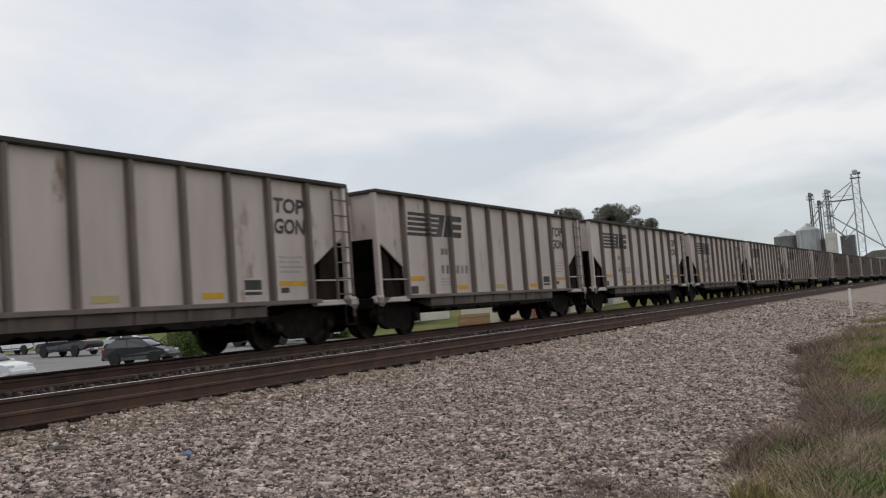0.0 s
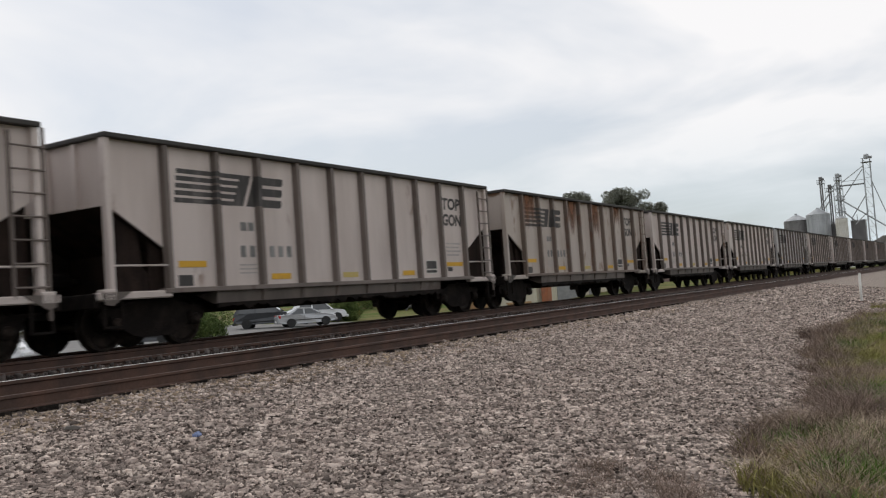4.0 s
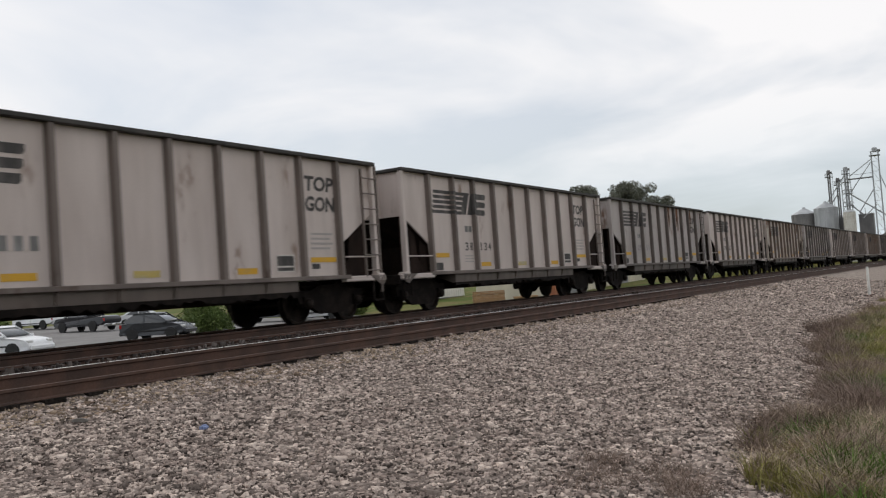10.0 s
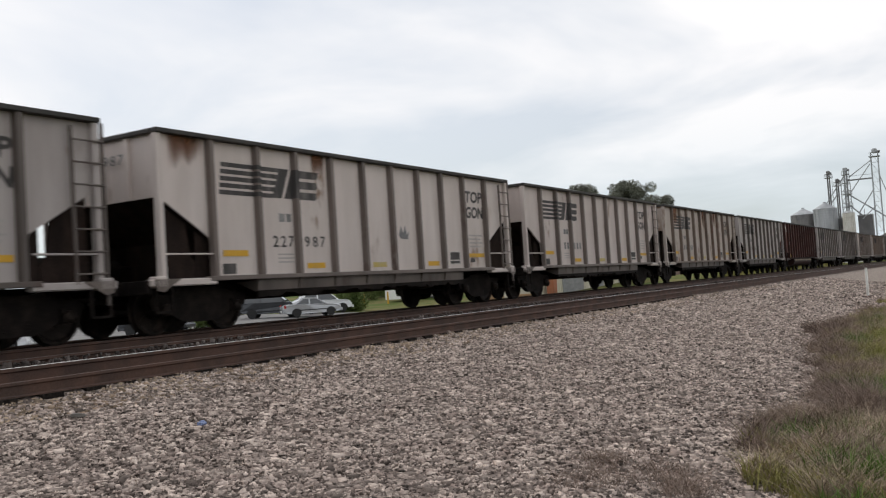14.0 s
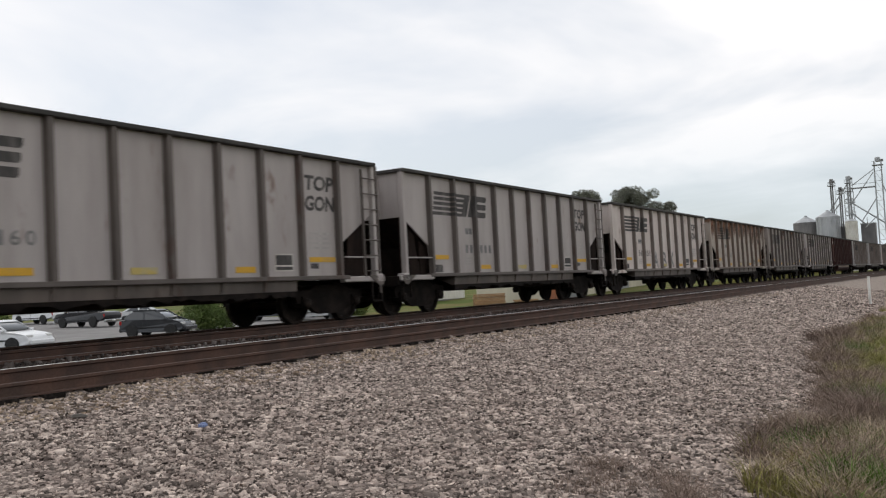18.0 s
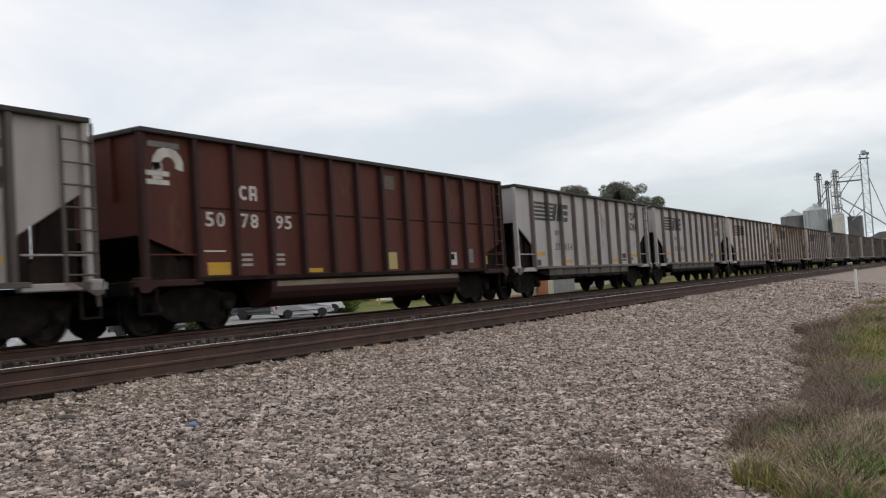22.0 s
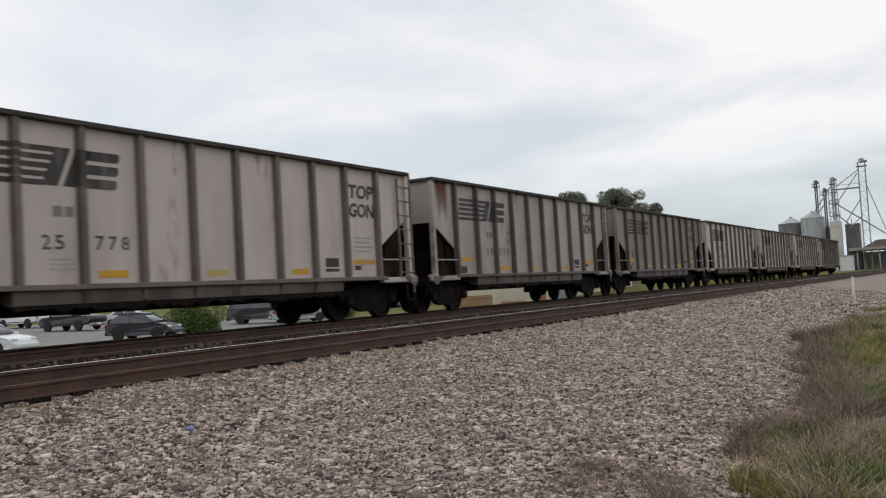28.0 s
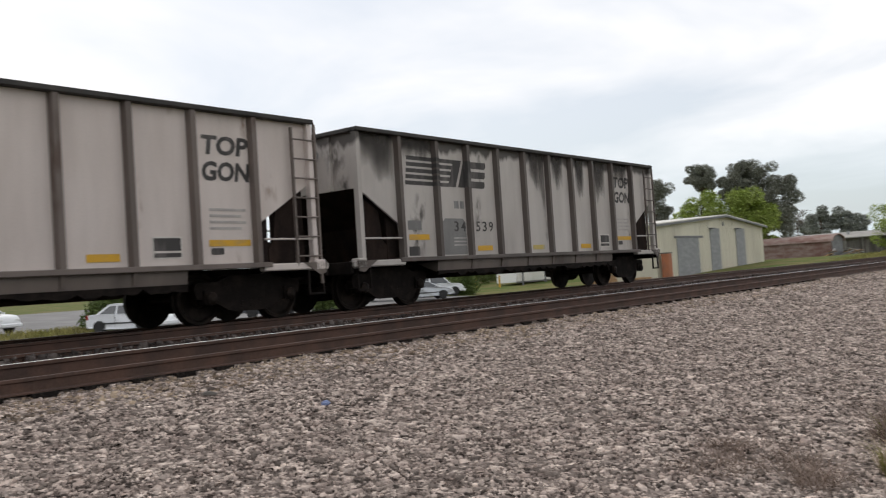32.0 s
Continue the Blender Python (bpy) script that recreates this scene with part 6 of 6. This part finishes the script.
def vehicles():
    build_car("sedan", 24.9, 39.6, 104, 4.6, 1.8, *SEDAN, "car_white", "white sedan parked on the asphalt lot", "car", 0.32)
    build_car("hatchback", 36.0, 41.7, 110, 4.1, 1.75, *HATCH, "car_grey", "dark grey hatchback parked beside a shrub", "car", 0.33)
    build_car("pickup_truck", 45.6, 60.9, 274, 5.7, 2.0, *PICKUP, "car_black", "black pickup truck parked across the lot", "pickup", 0.39)
    build_car("pickup_truck", 50.4, 74.0, 272, 5.7, 2.0, *PICKUP, "car_white", "white pickup truck parked at the lot's back", "pickup", 0.39)
    build_car("sedan", 51.6, 61.4, 128, 4.6, 1.8, *SEDAN, "car_white", "white sedan parked behind the hatchback", "car", 0.32)
    build_car("large_suv", 53.8, 48.6, 122, 5.2, 2.0, *[[(1.13 * a, 1.1 * b) for a, b in outline] for outline in SUV], "car_grey", "dark grey utility car parked beyond the shrub", "car", 0.36)
    build_car("sedan", 54.6, 45.4, 145, 4.6, 1.8, *SEDAN, "car_silver", "silver sedan parked beside the dark utility car", "car", 0.32)
    build_car("large_suv", 59.9, 48.3, 142, 4.6, 1.9, *SUV, "car_white", "white utility car parked near the grass", "car", 0.36)
    build_car("sedan", 184.0, 29.3, 110, 4.6, 1.8, *SEDAN, "car_grey", "dark sedan parked beside the white shed", "car", 0.32)
    shrub(41.0, 43.0, 2.7, 2.0, 1)
    shrub(62.4, 47.3, 1.9, 1.6, 2)
    shrub(26.7, 44.6, 2.0, 1.7, 3)
    build_car("large_suv", 22.6, 51.4, 112, 4.6, 1.9, *SUV, "car_white", "white utility car with dark sills parked by the grass bank", "car", 0.36)


def shrub(x, y, h, r, seed):
    blob_tree("shrub", x, y, far_ground(x, y), h, r, 0.08, "shrub", "round leafy green shrub at the lot's edge", "shrub", 80 + seed, 11000, 0.12, 30, 0.06, "shrubs", 1.0)


vehicles()


def yard_things():
    for x, y in ((70.2, 51.6), (72.6, 50.4)):
        b = thing("bollard", pose(x, y, far_ground(x, y)), "yellow steel bollard in the grass", "bollard", "yellow bollards")
        part("tube", lathe([(0, 0.09), (1.1, 0.09), (1.18, 0.05)], 10, "z"), "yellow", b)
    box = thing("storage_container", pose(81.0, 51.2, far_ground(81, 51.2)), "long white storage container standing beyond the grass", "container")
    part("shell", boxes((-6.0, 6.0, -1.2, 1.2, 0.04, 2.6), bevel=0.03), "white_wall", box)
    for k in range(24):
        part("corrugation", boxes((-5.85 + 0.5 * k, -5.65 + 0.5 * k, -1.23, -1.201, 0.2, 2.45)), "white_wall", box)
    part("base_rail", boxes((-6.02, 6.02, -1.24, -1.2, 0.0, 0.14)), "trim", box)
    for x, y in ((75.2, 49.3), (79.3, 49.2)):
        p = thing("steel_post", pose(x, y, far_ground(x, y)), "slim dark steel post in front of the white container", "post", "steel posts")
        part("tube", rod((0, 0, -0.1), (0, 0, 3.4), 0.09), "trim", p)
        part("cap", lathe([(3.4, 0.11), (3.45, 0.05)], 8, "z"), "trim", p)
    for n, (x, y, h, r) in enumerate(((75.5, 58.0, 3.2, 2.2), (79.5, 58.8, 3.0, 2.2), (83.6, 59.5, 3.4, 2.4))):
        shrub(x, y, h, r, 5 + n)
    for n, (x, y, ln) in enumerate(((68.6, 37.0, 2.7), (68.2, 33.2, 2.0))):
        stack = thing("lumber_stack", pose(x, y, far_ground(x, y) - 0.02, 0, 0, -57), "stack of brown timber beside the cream shed", "lumber", "lumber stacks")
        for j in range(4):
            part("bearer", boxes((-ln / 2 + ln * j / 3 - 0.05, -ln / 2 + ln * j / 3 + 0.05, -0.6, 0.6, 0, 0.12)), "old_wood", stack)
        for k in range(9 if n == 0 else 4):
            for j in range(5):
                part("plank", boxes((-ln / 2, ln / 2, -0.58 + 0.235 * j, -0.58 + 0.235 * j + 0.2, 0.12 + 0.12 * k, 0.22 + 0.12 * k)), "lumber", stack, at=pose(random.uniform(-0.08, 0.08), 0, 0))
    bin_ = thing("orange_bin", pose(74.4, 33.4, far_ground(74.4, 33.4)), "tall rusty orange metal bin by the shed", "bin")
    part("shell", boxes((-0.4, 0.4, -0.35, 0.35, 0.1, 2.3), bevel=0.04), "orange", bin_)
    part("lid", boxes((-0.45, 0.45, -0.4, 0.4, 2.3, 2.4), bevel=0.02), "old_wood", bin_)
    scrap = part("blue_scrap", boxes((-0.04, 0.03, -0.02, 0.02, 0, 0.025), (-0.01, 0.045, 0.0, 0.035, 0.01, 0.035), (-0.055, -0.03, -0.01, 0.03, 0.0, 0.03), bevel=0.006), "blue", None, "", pose(5.33, 5.66, rough_land(5.33, 5.66) + 0.02, 0, 0, 20))
    chip = part("wood_chunk", prism([(-0.07, 0.0), (0.06, 0.0), (0.075, 0.02), (0.02, 0.035), (-0.05, 0.03)], -0.018, 0.02, bevel=0.004), "old_wood", None, "", pose(5.0, 6.85, rough_land(5.0, 6.85) + 0.02, 0, 6, -30))
    tagged(chip, "splintered chunk of dark wood on the ballast", "wood chunk")
    tagged(scrap, "crumpled bit of blue plastic on the ballast", "litter")


yard_things()


# ---- weeds and grass at the ballast's foot ----
def blades(name, spots, per, height, lean, width, mat, label, seed, category="grass"):
    """Tufts of thin bent blades as one mesh. spots: (x, y, radius, share of height)."""
    rng = np.random.default_rng(seed)
    verts, faces = [], []
    for x, y, r, share in spots:
        n = per
        a, d = rng.uniform(0, 6.283, n), r * np.sqrt(rng.uniform(0, 1, n))
        px, py = x + d * np.cos(a), y + d * np.sin(a)
        h = height * share * rng.uniform(0.45, 1.1, n)
        lx, ly = rng.normal(0, lean, n) * h, rng.normal(0, lean, n) * h
        wa = rng.uniform(0, 6.283, n)
        wx, wy = width * np.cos(wa), width * np.sin(wa)
        for i in range(n):
            z = land(px[i], py[i]) - 0.02
            k = len(verts)
            verts += [(px[i] - wx[i], py[i] - wy[i], z), (px[i] + wx[i], py[i] + wy[i], z), (px[i] + 0.35 * lx[i] + 0.7 * wx[i], py[i] + 0.35 * ly[i] + 0.7 * wy[i], z + 0.6 * h[i]), (px[i] + 0.35 * lx[i] - 0.7 * wx[i], py[i] + 0.35 * ly[i] - 0.7 * wy[i], z + 0.6 * h[i]), (px[i] + lx[i], py[i] + ly[i], z + h[i])]
            faces += [(k, k + 1, k + 2, k + 3), (k + 3, k + 2, k + 4)]
    return tagged(new(name, mesh_from(name, verts, faces, mat)), label, category, kind="stuff")


# clumps at the ballast's foot: x, y, radius, kind, tufts
CLUMPS = ((19.1, 2.6, 0.5, "stalk", 26), (16.0, 2.15, 0.5, "stalk", 26), (14.0, 1.85, 0.45, "stalk", 22), (12.2, 1.52, 0.4, "stalk", 20), (10.7, 1.38, 0.36, "stalk", 20), (9.4, 1.08, 0.3, "stalk", 18),
          (24.0, 2.3, 0.7, "olive", 20), (29.0, 2.3, 0.8, "stalk", 16), (34.0, 2.5, 0.8, "olive", 16), (14.9, 1.53, 0.4, "olive", 16), (17.2, 1.48, 0.7, "olive", 22), (20.5, 1.68, 1.0, "olive", 30), (12.6, 1.03, 0.35, "olive", 16),
          (10.7, 0.85, 0.35, "fresh", 50), (10.0, 0.8, 0.3, "fresh", 36), (6.5, 0.85, 0.25, "straw", 10), (6.9, 0.85, 0.3, "fresh", 14), (6.5, 1.0, 0.3, "olive", 12), (8.0, 0.9, 0.45, "straw", 34), (9.1, 1.15, 0.4, "straw", 36), (8.5, 0.95, 0.4, "straw", 30), (6.6, 1.3, 0.22, "olive", 5), (6.8, 1.35, 0.22, "straw", 8), (9.4, 0.85, 0.4, "stalk", 14), (7.5, 1.0, 0.4, "stalk", 16), (8.6, 1.35, 0.3, "stalk", 14),
          (8.4, 0.68, 0.4, "straw", 20), (7.4, 1.13, 0.25, "straw", 14), (7.93, 1.2, 0.15, "rust", 6), (7.2, 1.2, 0.15, "rust", 6), (7.65, 1.66, 0.14, "stalk", 6), (8.3, 1.80, 0.16, "stalk", 6), (9.2, 1.73, 0.14, "stalk", 5),
          (8.7, 1.50, 0.14, "stalk", 6), (6.3, 2.2, 0.5, "low", 16), (5.9, 2.5, 0.4, "low", 14), (5.9, 1.85, 0.3, "low", 10), (7.0, 1.25, 0.2, "olive", 6), (7.6, 1.3, 0.22, "olive", 9), (6.2, 1.95, 0.2, "low", 5))


def verge():
    rng = random.Random(4)
    tufts = {"stalk": [], "olive": [], "fresh": [], "straw": [], "rust": [], "low": []}
    for x, y, r, kind, count in CLUMPS:
        for k in range(count):
            a, d = rng.uniform(0, 6.283), r * rng.uniform(0, 1) ** 0.6
            other = rng.choice(("stalk", "olive", "straw"))
            tufts[kind if rng.random() < 0.86 or kind == "low" else other].append((x + 1.3 * d * math.cos(a), y + 0.8 * d * math.sin(a), 0.13, rng.uniform(0.5, 1.2)))
    # a thick band of dead brush climbs the stones
    top = ((9.0, 1.0), (12.2, 1.55), (16.0, 2.2), (19.1, 2.7), (23.0, 2.65), (30.0, 2.6), (36.0, 2.9))
    for k in range(620):
        x = 9.2 + 18 * rng.random() ** 1.5
        edge = next(y0 + (y1 - y0) * (x - x0) / (x1 - x0) for (x0, y0), (x1, y1) in zip(top, top[1:]) if x <= x1)
        y = edge - rng.random() ** 1.3 * (edge - toe(x) + 0.5)
        n = noise.noise((x * 0.9, y * 1.6, 5.0)) + rng.gauss(0, 0.1)
        deep = edge - y
        if x < 12.0 and y < 0.95:
            kind = "fresh"
        elif deep < 0.16 + 0.3 * n:
            kind = "stalk"
        else:
            kind = "olive" if n < 0.1 else "fresh" if n < 0.18 else "stalk" if n < 0.3 else "straw"
        tufts[kind].append((x, y, 0.2, rng.uniform(0.6, 1.4)))
    for k in range(900):
        x = rng.uniform(4.2, 44) if k % 3 == 0 else rng.uniform(4.2, 15)
        y = toe(x) - rng.uniform(0.0, 3.2) - 0.7 * smooth(16, 24, x)
        n = noise.noise((x * 0.8, y * 1.2, 2.0)) + rng.gauss(0, 0.14)
        kind = "fresh" if n > 0.3 else "olive" if n > 0.05 else "straw" if n > -0.1 else "stalk"
        if 9.3 < x < 11.8 and y < 0.95:
            kind = "fresh"
        elif 12.5 < x < 44:
            kind = "olive" if n > -0.1 else "straw"
        elif x < 9.5 and n < 0.22:
            kind = "straw"
        tufts[kind].append((x, y, 0.28, rng.uniform(0.5, 1.1)))
    blades("green_grass", tufts["olive"], 74, 0.21, 0.65, 0.0055, "blade", "patchy olive-green grass on the verge", 1)
    blades("fresh_grass", tufts["fresh"], 84, 0.28, 0.55, 0.005, "bright_blade", "bright green fresh grass on the verge", 2)
    blades("dry_grass", tufts["straw"], 74, 0.26, 0.8, 0.004, "straw", "dry straw-coloured grass on the verge", 3)
    blades("dead_weeds", tufts["stalk"], 62, 0.30, 0.9, 0.0035, "stalk", "dead brown weed stalks along the ballast's foot", 4, "weeds")
    blades("rusty_weeds", tufts["rust"], 90, 0.22, 0.8, 0.004, "rust_weed", "rusty orange dead weeds in the stones", 6, "weeds")
    blades("creeping_weeds", tufts["low"], 40, 0.13, 1.2, 0.0025, "stalk", "thin grey-brown dead weeds creeping over the stones", 8, "weeds")
    strip = []
    for k in range(700):
        x = rng.uniform(5, 150)
        y = drift(x) + rng.uniform(17.2, 24)
        strip.append((x, y, 0.9, rng.uniform(0.4, 1.0)))
    for k in range(110):
        strip.append((rng.uniform(17.0, 27.0), rng.uniform(44.0, 47.5), 0.7, rng.uniform(0.5, 1.0)))
    blades("trackside_grass", strip, 34, 0.42, 0.35, 0.02, "blade", "rough green grass beyond the far track", 5)


verge()

# ---- the ties, plate by plate ----
def build_ties():
    tie = bmesh.new()
    boxes((-0.115, 0.115, -1.3, 1.3, -0.185, 0.0), bevel=0.012, bm=tie)
    me = bpy.data.meshes.new("tie")
    tie.to_mesh(me)
    tie.free()
    me.materials.append(M["tie"])
    pl = bpy.data.meshes.new("tie_plate")
    bm = boxes((-0.1, 0.1, -0.19, 0.19, 0.0, 0.018))
    for sx in (-0.06, 0.06):
        for sy in (-0.11, 0.11):
            boxes((sx - 0.015, sx + 0.015, sy - 0.015, sy + 0.015, 0.018, 0.04), bm=bm)
    bm.to_mesh(pl)
    bm.free()
    pl.materials.append(M["plate"])
    rng = random.Random(7)
    for track, y0, x_to in ((tracks[0], NEAR_TRACK, 48.0), (tracks[1], FAR_TRACK, 20.0)):
        x = -6.0
        while x < x_to:
            ob = shared("tie", me, track, pose(x + rng.uniform(-0.03, 0.03), y0 + drift(x) + rng.uniform(-0.025, 0.025), -0.197 + rng.uniform(-0.004, 0.004), 0, 0, rng.uniform(-1.2, 1.2) + math.degrees(heading(x))))
            if y0 == NEAR_TRACK:
                for s in (-1, 1):
                    shared("tie_plate", pl, ob, pose(0, s * GAUGE / 2, 0.0))
            x += 0.5
        verts, faces = [], []
        while x < 200:
            y = y0 + drift(x)
            n = len(verts)
            verts += [(x + a, y + b, c) for a in (-0.115, 0.115) for b in (-1.3, 1.3) for c in (-0.38, -0.197)]
            faces += [[n + i for i in f] for f in ((0, 1, 3, 2), (4, 6, 7, 5), (0, 4, 5, 1), (2, 3, 7, 6), (0, 2, 6, 4), (1, 5, 7, 3))]
            x += 0.5
        tagged(shared("further_ties", mesh_from("further_ties", verts, faces, "tie"), track), kind="stuff")


build_ties()
motions()
